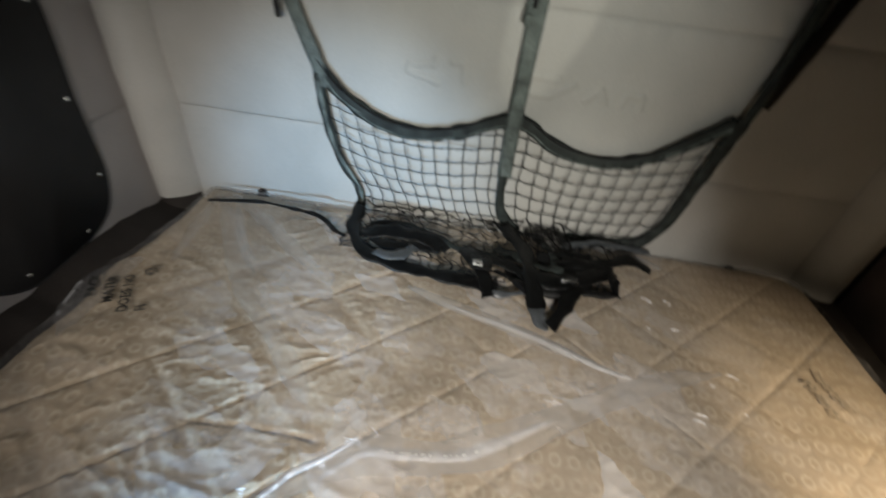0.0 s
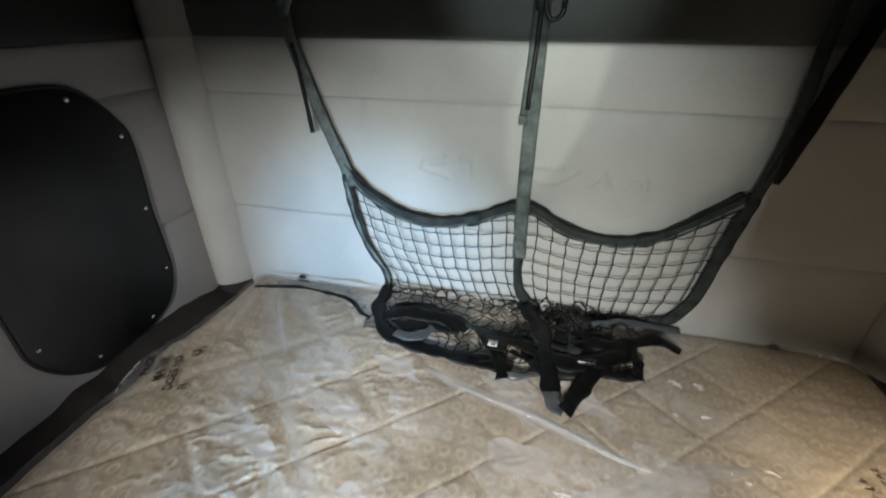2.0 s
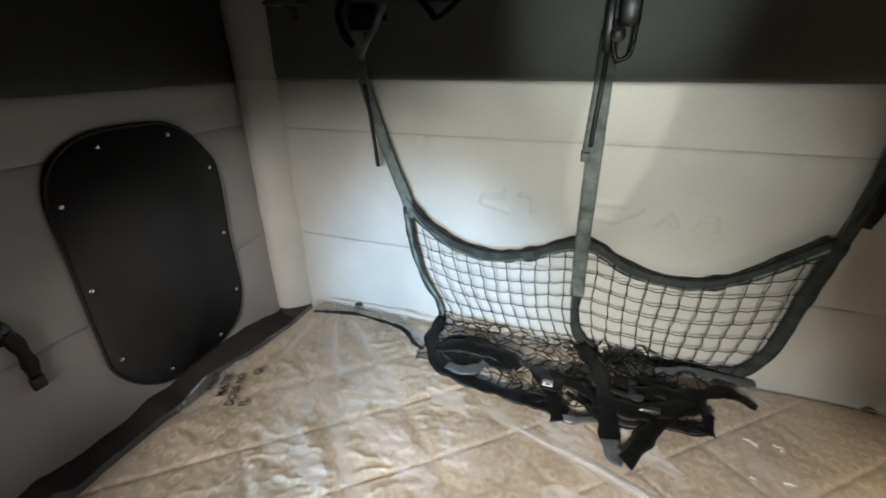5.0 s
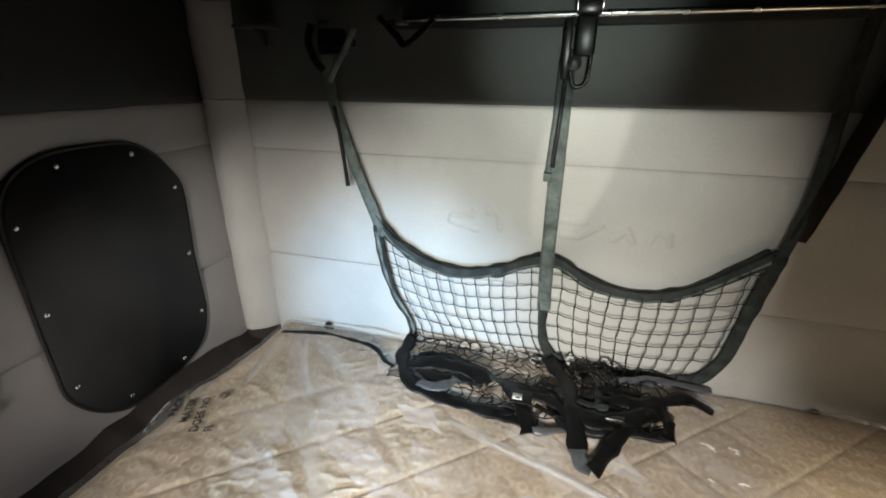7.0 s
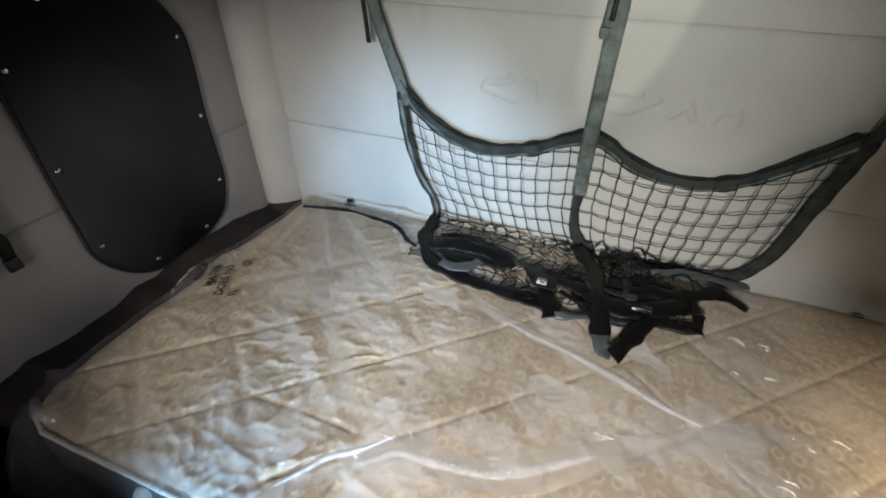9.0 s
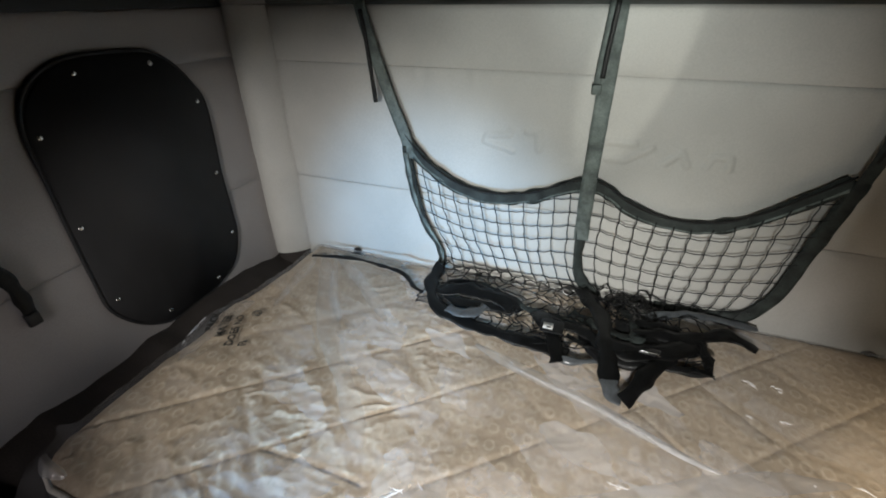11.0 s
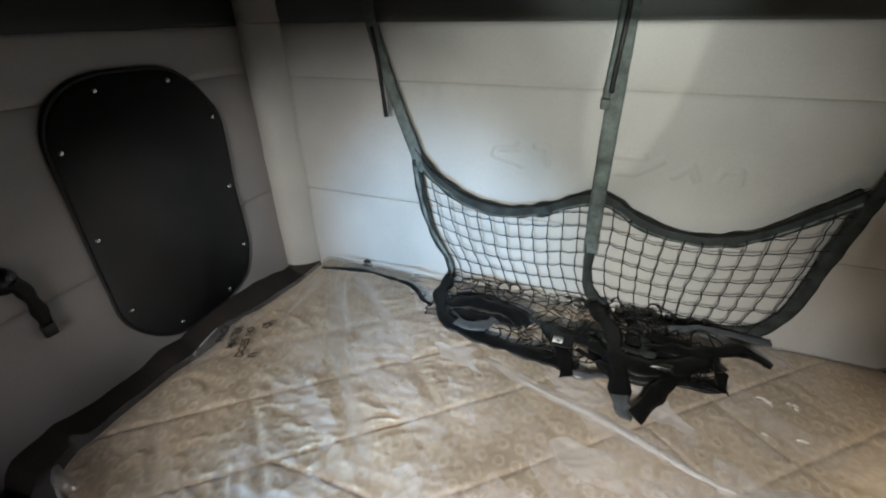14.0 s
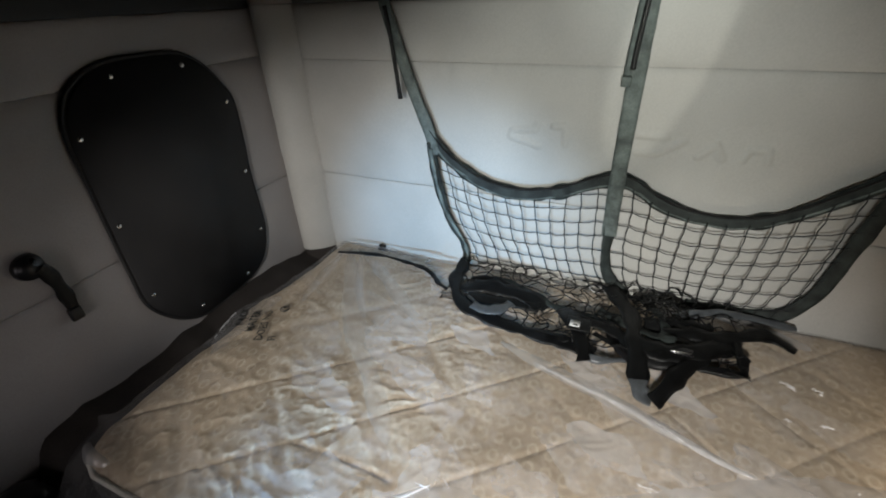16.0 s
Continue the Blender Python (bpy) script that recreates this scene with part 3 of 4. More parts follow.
def film_height(x, y):
    h = 0.004 + 0.0045 * abs(noise.noise(Vector((x * 8 + y * 5, y * 11, 4)))) + 0.003 * abs(noise.noise(Vector((x * 22, y * 25 + x * 8, 9))))
    q = Vector((x * 4.0 + y * 5.0, y * 8.0 - x * 4.5, 61))
    h += 0.0035 * (1 - abs(noise.noise(q))) ** 9 + 0.002 * (1 - abs(noise.noise(q * 2.3 + Vector((1, 6, 3))))) ** 9
    return h


bm, nx, ny = bmesh.new(), 420, 220
grid = []
for j in range(ny + 1):
    y = FRONT - 0.012 + (1.397 - FRONT) * j / ny
    yy = min(max(y, FRONT), 1.385)
    x0, x1 = left_edge(yy) - 0.012 - 0.030 * math.exp(-((yy - 0.431) / 0.014) ** 2), right_edge(yy) + 0.012
    grid.append([bm.verts.new((x, y - 0.86, top_height(min(max(x, left_edge(yy)), x1 - 0.012), yy, True) + film_height(x, y) - MB)) for x in (x0 + (x1 - x0) * i / nx for i in range(nx + 1))])
for j in range(ny):
    for i in range(nx):
        bm.faces.new((grid[j][i], grid[j][i + 1], grid[j + 1][i + 1], grid[j + 1][i]))
rimv = [grid[0][i].co.copy() for i in range(nx + 1)] + [grid[j][nx].co.copy() for j in range(1, ny + 1)] + [grid[ny][i].co.copy() for i in range(nx - 1, -1, -1)] + [grid[j][0].co.copy() for j in range(ny - 1, 0, -1)]
part("sheet", bm, FILM, wrap).visible_shadow = False
bm = bmesh.new()
prev = [bm.verts.new(p) for p in rimv]
for k, dz in enumerate((-0.03, -0.07, -0.12, -0.16)):
    ring = []
    for p in rimv:
        n = 0.010 * noise.noise(Vector((p.x * 20, p.y * 20, k * 2)))
        far = math.hypot(p.x + 0.98, p.y + 0.50)
        out = 0.008 * (k + 1) + n + (0.016 * math.exp(-(far / 0.10) ** 2) + 0.012 * (p.y < -0.45)) * (k + 1) ** 0.5
        sx = -1 if p.x < -0.9 else 1 if p.x > 1.0 else 0
        sy = -1 if p.y < -0.46 else 0.2 if p.y > 0.5 else 0
        ring.append(bm.verts.new((p.x + sx * out * (0.8 if p.y < -0.40 else 0.25), p.y + sy * out, p.z + dz)))
    for i in range(len(prev)):
        q = (i + 1) % len(prev)
        bm.faces.new((prev[i], prev[q], ring[q], ring[i]))
    prev = ring
part("skirt", bm, FILM_SIDE, wrap, "clear film hanging down the sides").visible_shadow = False


def fold(pts, width, lift, name, mat, on=None):
    """A raised fold or welded seam of the film."""
    bm, rows = bmesh.new(), []
    line = smooth_line([(x, y, 0) for x, y in pts], 14)
    m = len(line)
    for i, p in enumerate(line):
        t = (line[min(i + 1, m - 1)] - line[max(i - 1, 0)]).normalized()
        s = Vector((-t.y, t.x, 0))
        k = math.sin(math.pi * min(1, max(0.02, i / (m - 1)))) ** 0.5
        row = []
        for q in (-1, -0.6, -0.25, 0, 0.25, 0.6, 1):
            w = width * k * (1 + 0.4 * noise.noise(p * 9))
            c = p + s * q * w * 0.5
            h = lift * k * (1 - q * q) * (1 + 0.5 * noise.noise(Vector((c.x * 16, c.y * 16, 3)))) + 0.0015 * noise.noise(c * 60)
            row.append(bm.verts.new((c.x, c.y - 0.86, (on(c.x, c.y) if on else top_height(c.x, c.y, True) + 0.008) + max(h, 0) - MB)))
        rows.append(row)
    for a, b in zip(rows, rows[1:]):
        for i in range(6):
            bm.faces.new((a[i], a[i + 1], b[i + 1], b[i]))
    ob = part(name, bm, mat, wrap)
    ob.visible_shadow = False
    return ob


fold(((-0.12, 0.988), (0.007, 0.952), (0.066, 0.941), (0.151, 0.912), (0.229, 0.882), (0.301, 0.855), (0.374, 0.836)), 0.024, 0.003, "weld", FILM_WELD_GLINT)
fold(((-0.22, 1.03), (-0.09, 0.985), (0.05, 0.945), (0.16, 0.905), (0.27, 0.865)), 0.05, 0.004, "fold", FILM_FOLD)
fold(((-0.42, 0.345), (-0.36, 0.44), (-0.284, 0.500), (-0.19, 0.545), (-0.07, 0.563), (0.05, 0.615), (0.16, 0.680), (0.32, 0.775), (0.46, 0.848), (0.62, 0.90)), 0.075, 0.003, "fold", FILM_FOLD)
fold(((-0.284, 0.482), (-0.217, 0.544), (-0.148, 0.555), (-0.037, 0.572), (0.043, 0.612), (0.105, 0.650), (0.167, 0.690)), 0.024, 0.003, "weld", FILM_WELD_GLINT)
fold(((-0.40, 0.40), (-0.361, 0.453), (-0.337, 0.485), (-0.284, 0.525), (-0.233, 0.577)), 0.016, 0.004, "weld", FILM_WELD_GLINT)
fold(((-0.93, 1.33), (-0.80, 1.15), (-0.66, 0.95), (-0.50, 0.78), (-0.36, 0.62)), 0.07, 0.006, "fold", FILM_TAUT)
fold(((-0.90, 1.35), (-0.72, 1.22), (-0.55, 1.08), (-0.42, 0.98)), 0.045, 0.006, "fold", FILM_TAUT)
fold(((-0.94, 1.29), (-0.91, 1.12), (-0.88, 0.97)), 0.035, 0.005, "fold", FILM_TAUT)
fold(((-0.86, 1.30), (-0.74, 1.10), (-0.64, 0.98)), 0.03, 0.005, "fold", FILM_TAUT)
fold(((-0.99, 1.385), (-0.90, 1.38), (-0.83, 1.387), (-0.74, 1.385)), 0.03, 0.008, "fold", FILM_FOLD)
fold(((0.34, 1.372), (0.42, 1.352), (0.50, 1.325), (0.57, 1.30)), 0.05, 0.014, "fold", FILM_FOLD)
fold(((0.80, 1.378), (0.92, 1.372), (1.00, 1.36), (1.03, 1.32)), 0.03, 0.012, "fold", FILM_FOLD)
# a loose flap of film that bulges out over the gap by the wall
FLAP = [(0.685, -0.985), (0.74, -1.038), (0.794, -1.070), (0.867, -1.080), (0.92, -1.068), (0.955, -1.035), (0.980, -0.985)]


def flap_height(x, y):
    out = np.interp(y, [q[0] for q in FLAP], [q[1] for q in FLAP])
    f = max(0.0, min(1.0, (x + 0.965) / (out + 0.965)))
    return MT + 0.006 + 0.006 * math.sin(math.pi * min(1, f * 1.05)) + 0.008 * noise.noise(Vector((x * 18 + y * 6, y * 13, 2))) * f + 0.004 * abs(noise.noise(Vector((x * 40, y * 34 + x * 20, 5)))) * f - 0.018 * f ** 6


bm, grid = bmesh.new(), []
for j in range(37):
    y = 0.686 + 0.293 * j / 36
    out = np.interp(y, [q[0] for q in FLAP], [q[1] for q in FLAP])
    row = []
    for i in range(15):
        x = -0.965 + (out + 0.965) * i / 14
        row.append(bm.verts.new((x, y - 0.86, flap_height(x, y) - MB)))
    grid.append(row)
for j in range(36):
    for i in range(14):
        bm.faces.new((grid[j][i], grid[j][i + 1], grid[j + 1][i + 1], grid[j + 1][i]))
part("flap", bm, FILM_FLAP, wrap, "loose bulging flap of film").visible_shadow = False
bm = bmesh.new()
bmesh.ops.create_icosphere(bm, subdivisions=3, radius=0.020)
for v in bm.verts:
    v.co = Vector((-0.652, -0.536, 0.180)) + v.co * (1 + 0.25 * noise.noise(v.co * 90))
part("twist", bm, WHITE_TAG, wrap, "bunched white end of the film")
fold(((-1.03, 0.37), (-0.97, 0.352), (-0.90, 0.35)), 0.03, 0.012, "fold", FILM_FOLD)

# white strokes drawn as glints on the flap
for pts, wide in ((((-1.030, 0.770), (-1.036, 0.800), (-1.040, 0.822)), 0.005), (((-1.044, 0.812), (-1.050, 0.838), (-1.051, 0.860)), 0.004), (((-1.022, 0.742), (-1.030, 0.760)), 0.003)):
    fold(pts, wide, 0.003, "glint_crease", FILM_WELD_GLINT, lambda x, y: flap_height(x, y) + 0.003)

# small white creases that paint the film's glints
rnd = random.Random(3)
SPOTS = ((0.478, 1.137), (0.531, 1.143), (0.47, 1.02), (0.527, 1.024), (0.56, 0.87), (0.631, 0.894), (0.49, 0.753), (0.512, 0.771), (0.62, 0.787), (-0.411, 0.441), (-0.266, 0.564), (-0.216, 0.597), (0.158, 0.735), (-0.302, 0.512))
for cx, cy in SPOTS:
    lean = rnd.uniform(-0.55, -0.05)
    for n in range(rnd.choice((1, 2, 3))):
        a, ln = lean + rnd.uniform(-0.35, 0.35), rnd.uniform(0.006, 0.030)
        ax, ay = cx + rnd.uniform(-0.018, 0.018), cy + rnd.uniform(-0.010, 0.010)
        pts = [(ax + ln * f * math.cos(a) + rnd.uniform(-0.002, 0.002), ay + ln * f * math.sin(a) + rnd.uniform(-0.003, 0.003)) for f in (0, 0.35, 0.7, 1)]
        fold(pts, rnd.uniform(0.0006, 0.0015), 0.003, "glint_crease", FILM_WELD_GLINT)
# printing on the film
def printing(rows, at, turn, size, gap, name, shifts):
    holder = []
    for k, row in enumerate(rows):
        cu = bpy.data.curves.new(name, "FONT")
        cu.body, cu.size, cu.extrude, cu.resolution_u = row, size, 0.0002, 2
        cu.offset = 0.0006
        tmp = bpy.data.objects.new(name, cu)
        me = bpy.data.meshes.new_from_object(tmp)
        bpy.data.objects.remove(tmp)
        m = Matrix.Translation(at) @ Matrix.Rotation(turn, 4, "Z") @ Matrix.Translation((shifts[k], -gap * k, 0))
        for v in me.vertices:
            c = m @ v.co
            top = top_height(c.x, c.y, True) + film_height(c.x, c.y) if c.x > -0.99 else 0
            v.co = (c.x, c.y - 0.86, max(top, flap_height(c.x, c.y) if c.x < -0.95 else 0) + 0.0025 + v.co.z - MB)
        me.materials.append(INK)
        ob = new(name, me)
        ob.parent = wrap
        holder.append(tagged(ob, kind="stuff"))
    return holder


printing(("PACK", "MATER", "DOES NO", "FI"), (-0.979, 0.814, 0), radians(119), 0.034, 0.039, "print", (0.0, -0.035, -0.081, -0.089))
bm = bmesh.new()
for r in (0.014, 0.008):
    tube(bm, [Vector((-0.905 + r * math.cos(a), 0.062 + r * math.sin(a), MT + 0.020 - MB)) for a in np.linspace(0, 2 * math.pi, 18, endpoint=False)], 0.0014, 4, closed=True)
tagged(part("print", bm, INK, wrap), kind="stuff")
bm = bmesh.new()
rnd = random.Random(5)
for (ax, ay), (bx, by), count in (((0.880, 0.950), (0.902, 0.838), 8), ((0.838, 0.912), (0.862, 0.816), 7)):
    for i in range(count):
        f = (i + rnd.uniform(-0.2, 0.2)) / (count - 1)
        cx, cy, wide, tall = ax + (bx - ax) * f, ay + (by - ay) * f, rnd.uniform(0.0019, 0.0032), rnd.uniform(0.007, 0.010)
        for dx, dy, w, t in ((0, 0, tall, wide), (rnd.uniform(-0.008, 0.008), 0.004, wide, 0.005)):
            corner = [(cx + dx + p * w, cy + dy + q * t) for p, q in ((-1, -1), (1, -1), (1, 1), (-1, 1))]
            bm.faces.new([bm.verts.new((p, q - 0.86, top_height(p, q, True) + film_height(p, q) + 0.003 - MB)) for p, q in corner])
tagged(part("print", bm, FADED, wrap, "faded illegible print"), kind="stuff")

# ---- black access panel with its screws on the side wall ----
cover = thing("access_cover", (XL, 0.925, 0.997), label="black access cover screwed to the padded side wall", category="cover")
outline = [(0.689, 1.12), (0.690, 1.225), (0.705, 1.285), (0.735, 1.328), (0.782, 1.360), (0.845, 1.377), (0.95, 1.379), (1.038, 1.371), (1.102, 1.333), (1.150, 1.270), (1.175, 1.215), (1.172, 1.10), (1.163, 0.985),
           (1.164, 0.85), (1.160, 0.762), (1.122, 0.672), (1.055, 0.630), (0.99, 0.613), (0.90, 0.609), (0.827, 0.611), (0.748, 0.664), (0.692, 0.752), (0.686, 0.85), (0.686, 0.99)]
line = smooth_line([(0, y - 0.925, z - 0.997) for y, z in outline], 5, closed=True)
part("plate", outline_plate([(p.y, p.z) for p in line], 0.0, 0.014, 0.005), BLACK, cover)
bm = bmesh.new()
tube(bm, [Vector((0.006, p.y * 1.012, p.z * 1.008)) for p in line], 0.005, 6, closed=True)
part("edge_gasket", bm, BLACK, cover, "black rubber edge trim")
for y, z in ((0.833, 1.347), (1.032, 1.346), (1.146, 1.224), (1.142, 0.996), (1.138, 0.774), (1.031, 0.646), (0.836, 0.645), (0.713, 0.774), (0.707, 1.000), (0.711, 1.227)):
    bm = bmesh.new()
    bmesh.ops.create_uvsphere(bm, u_segments=12, v_segments=6, radius=0.0072)
    for v in bm.verts:
        v.co = Vector((v.co.z * 0.55 + 0.0145, v.co.x + y - 0.925, v.co.y + z - 0.997))
    part("screw", bm, STEEL, cover, "bright domed screw")

# ---- grab strap on the side wall ----
grab = thing("grab_strap", (XL, 0.50, 1.0), label="black hanging latch strap on the padded side wall", category="strap")
bm = bmesh.new()
bmesh.ops.create_cone(bm, cap_ends=True, segments=24, radius1=0.030, radius2=0.024, depth=0.022)
bmesh.ops.bevel(bm, geom=[e for e in bm.edges if len(e.link_faces) == 2 and any(len(f.verts) > 4 for f in e.link_faces)], offset=0.004, segments=2, affect="EDGES")
for v in bm.verts:
    v.co = Vector((v.co.z + 0.014, v.co.x * 1.1 + 0.002, v.co.y * 1.1 - 0.002))
part("knob", bm, BLACK_GLOSS, grab)
part("strap", ribbon([(0.024, 0.012, -0.008), (0.020, 0.025, -0.035), (0.016, 0.033, -0.085), (0.014, 0.034, -0.140)], 0.027, (1, 0, 0), 0.003, rough=0.5), BLACK_WEB, grab)
part("tip", block((0.008, 0.018, -0.172), (0.022, 0.047, -0.136), 0.004), BLACK_GLOSS, grab)

# ---- restraint net: straps, rims and mesh ----
NET = thing("restraint_net", (0, 1.38, 0.63), label="dark green-grey webbing restraint net hung on the rear wall", category="net")


def hung(x, z, dy=0.0):
    """A point of the hanging net in the net's own space: close to the wall below, standing off a little above."""
    f = max(0.0, min(1.0, (z - 0.62) / 0.45))
    y = 1.390 - 0.022 * f
    k = (y - 0.11) / (1.385 - 0.065 * f - 0.11)
    return Vector((0.02 + (x - 0.02) * k, y - dy - 1.38, 1.51 + (z - 1.51) * k - 0.63))


def on_wall(pts, dy=0.0):
    return [hung(x, z, dy) for x, z in pts]


FACE = (0, -1, 0)
part("strap", ribbon(on_wall([(-0.676, 1.70), (-0.678, 1.60), (-0.672, 1.50), (-0.644, 1.393), (-0.595, 1.245), (-0.547, 1.121), (-0.541, 1.06)], 0.004), 0.038, FACE, rough=0.1), GREY_WEB, NET)
part("side_band", ribbon(on_wall([(-0.546, 1.10), (-0.540, 1.00), (-0.527, 0.905), (-0.503, 0.810), (-0.462, 0.720), (-0.452, 0.665), (-0.478, 0.612)], 0.003), 0.030, [(0.9, -1, 0), (0.6, -1, 0), (0.2, -1, 0), (-0.3, -1, 0), (-0.6, -1, 0), (0.2, -1, 0), (0.4, -1, 0)], rough=0.3), RIM_WEB, NET)
part("strap", ribbon(on_wall([(-0.664, 1.47), (-0.654, 1.40), (-0.643, 1.29), (-0.637, 1.225)], 0.010), 0.013, (0.3, -1, 0), rough=0.2), BLACK_WEB, NET, "loose black strap end")
part("strap", ribbon(on_wall([(0.014, 1.66), (0.007, 1.58), (0.006, 1.45), (0.006, 1.288), (0.006, 1.154), (0.006, 1.025), (0.008, 0.93), (0.010, 0.86)], 0.010), 0.043, FACE, rough=0.08), GREY_WEB, NET)
part("strap", ribbon(on_wall([(0.009, 0.90), (0.010, 0.86), (0.012, 0.780), (0.030, 0.705), (0.090, 0.640)], 0.006), 0.034, [(0.2, -1, 0), (0.5, -1, 0), (0.9, -1, 0), (0.3, -1, 0), (0, -1, 0.4)], rough=0.25), RIM_WEB, NET)
part("strap", ribbon(on_wall([(-0.006, 1.60), (-0.008, 1.48), (-0.014, 1.36), (-0.017, 1.296)], 0.018), 0.020, (-0.5, -1, 0)), GREY_WEB, NET, "loose folded strap end")
part("strap", ribbon(on_wall([(0.004, 1.58), (0.002, 1.48), (-0.004, 1.38), (-0.006, 1.325)], 0.024), 0.013, (-0.3, -1, 0)), BLACK_WEB, NET, "black inner strap")
part("tab", block((-0.027, -0.064, 0.652), (-0.004, -0.050, 0.676), 0.003), GREY_WEB, NET)
part("strap", ribbon(on_wall([(0.616, 1.76), (0.614, 1.62), (0.612, 1.486), (0.614, 1.384), (0.611, 1.28), (0.600, 1.19), (0.588, 1.12), (0.578, 1.05)], 0.006), 0.031, FACE, rough=0.1), RIM_WEB, NET)
part("side_band", ribbon(on_wall([(0.588, 1.13), (0.571, 1.02), (0.561, 0.91), (0.556, 0.84), (0.547, 0.770), (0.521, 0.706), (0.482, 0.667), (0.415, 0.652), (0.327, 0.648), (0.26, 0.650)], 0.005), 0.037, [(-0.3, -1, 0), (-0.3, -1, 0), (-0.2, -1, 0), (-0.1, -1, 0.1), (0, -1, 0.2), (0, -1, 0.3), (0, -1, 0.5), (0, -1, 0.6), (0, -1, 0.6), (0, -1, 0.6)], rough=0.25), RIM_WEB, NET)
part("strap", ribbon(on_wall([(0.726, 1.74), (0.710, 1.66), (0.680, 1.488), (0.662, 1.40), (0.643, 1.305), (0.622, 1.215), (0.612, 1.172)], 0.003), 0.050, (0.25, -1, 0), rough=0.1), BLACK_WEB, NET, "doubled black strap")
RIM_L = [(-0.548, 1.118), (-0.486, 1.046), (-0.384, 0.980), (-0.264, 0.958), (-0.143, 0.982), (-0.060, 1.022), (0.004, 1.045)]
RIM_R = [(0.010, 1.045), (0.055, 1.030), (0.124, 0.986), (0.218, 0.957), (0.315, 0.957), (0.408, 0.992), (0.493, 1.058), (0.575, 1.125)]
for rim_pts in (RIM_L, RIM_R):
    part("binding", ribbon(on_wall([(x, z + 0.017) for x, z in rim_pts], 0.004), 0.006, (0, -1, 0.15), 0.0022, rough=0.6), BLACK_WEB, NET, "dark stitched edge")
    part("binding", ribbon(on_wall([(x, z - 0.012) for x, z in rim_pts], 0.0045), 0.009, (0, -1, 0.15), 0.0012, rough=0.6), GREY_WEB, NET, "pale worn strip")
    part("rim", ribbon(on_wall(rim_pts, 0.001), 0.040, (0, -1, 0.15), 0.003, rough=0.34), RIM_WEB, NET)

def interp(pts, x, k=0):
    for a, b in zip(pts, pts[1:]):
        if min(a[k], b[k]) <= x <= max(a[k], b[k]):
            t = (x - a[k]) / (b[k] - a[k]) if b[k] != a[k] else 0
            return a[1 - k] + t * (b[1 - k] - a[1 - k])
    return pts[0][1 - k] if abs(x - pts[0][k]) < abs(x - pts[-1][k]) else pts[-1][1 - k]


def mesh_pocket(rim_pts, left, right, ncol, bulge, seed):
    """Knotted square mesh between two side straps, hanging from a rim; its rows follow the rim a little."""
    low = min(z for _, z in rim_pts)

    def floor_z(u):
        return 0.632 + 0.006 * math.sin(u * 9 + seed)

    def across(u, z):
        a, b = interp(left, z, 1), interp(right, z, 1)
        return a + (b - a) * u

    def rim_z(u):
        z = 0.95
        for _ in range(4):
            z = interp(rim_pts, across(u, z)) - 0.012
        return z

    def at(u, z):
        w = Vector((u * 9, z * 11, seed))
        x = across(u, z) + 0.0050 * noise.noise(w) + 0.0022 * noise.noise(w * 3.1)
        zz = z + 0.0040 * noise.noise(w + Vector((5, 5, 5))) + 0.0022 * noise.noise(w * 3.3)
        dy = bulge * math.sin(math.pi * min(1, max(0, u))) ** 0.7 + 0.003 * noise.noise(w * 2)
        k = 1 - dy / 1.25
        return hung(0.02 + (x - 0.02) * k, 1.51 + (zz - 1.51) * k, dy)

    def row_z(u, j):
        return 0.632 + 0.0475 * j + 0.40 * max(0.0, rim_z(u) - low + 0.012) * min(1, j / 4)

    bm = bmesh.new()
    for i in range(ncol + 1):
        u = i / ncol
        z0, z1 = floor_z(u), rim_z(u)
        n = max(4, int((z1 - z0) / 0.0238))
        tube(bm, [at(u + (0.003 if k % 2 else -0.002), z0 + (z1 - z0) * k / n) for k in range(n + 1)], 0.0017, 5)
    for j in range(12):
        line = []
        for k in range(ncol * 2 + 1):
            u = k / (ncol * 2)
            z = row_z(u, j)
            if z < rim_z(u):
                line.append(at(u, z) - Vector((0, 0.001, 0.0035 if k % 2 else 0)))
                if k % 2 == 0 and 0 < j:
                    bmesh.ops.create_icosphere(bm, subdivisions=1, radius=0.0026, matrix=Matrix.Translation(line[-1]))
            else:
                if len(line) > 1:
                    tube(bm, line, 0.0017, 5)
                line = []
        if len(line) > 1:
            tube(bm, line, 0.0017, 5)
    return bm


LEFT = [(-0.545, 1.12), (-0.540, 1.00), (-0.527, 0.905), (-0.503, 0.810), (-0.462, 0.720), (-0.452, 0.632)]
MID = [(0.006, 1.12), (0.006, 1.025), (0.010, 0.878), (0.012, 0.780), (0.030, 0.705), (0.075, 0.632)]
RIGHT = [(0.580, 1.125), (0.580, 1.00), (0.574, 0.86), (0.560, 0.750), (0.535, 0.690), (0.500, 0.632)]
tagged(part("mesh", mesh_pocket(RIM_L, LEFT, MID, 12, 0.004, 1.0), CORD, NET), kind="stuff")
tagged(part("mesh", mesh_pocket(RIM_R, MID, RIGHT, 12, 0.018, 4.0), CORD, NET), kind="stuff")

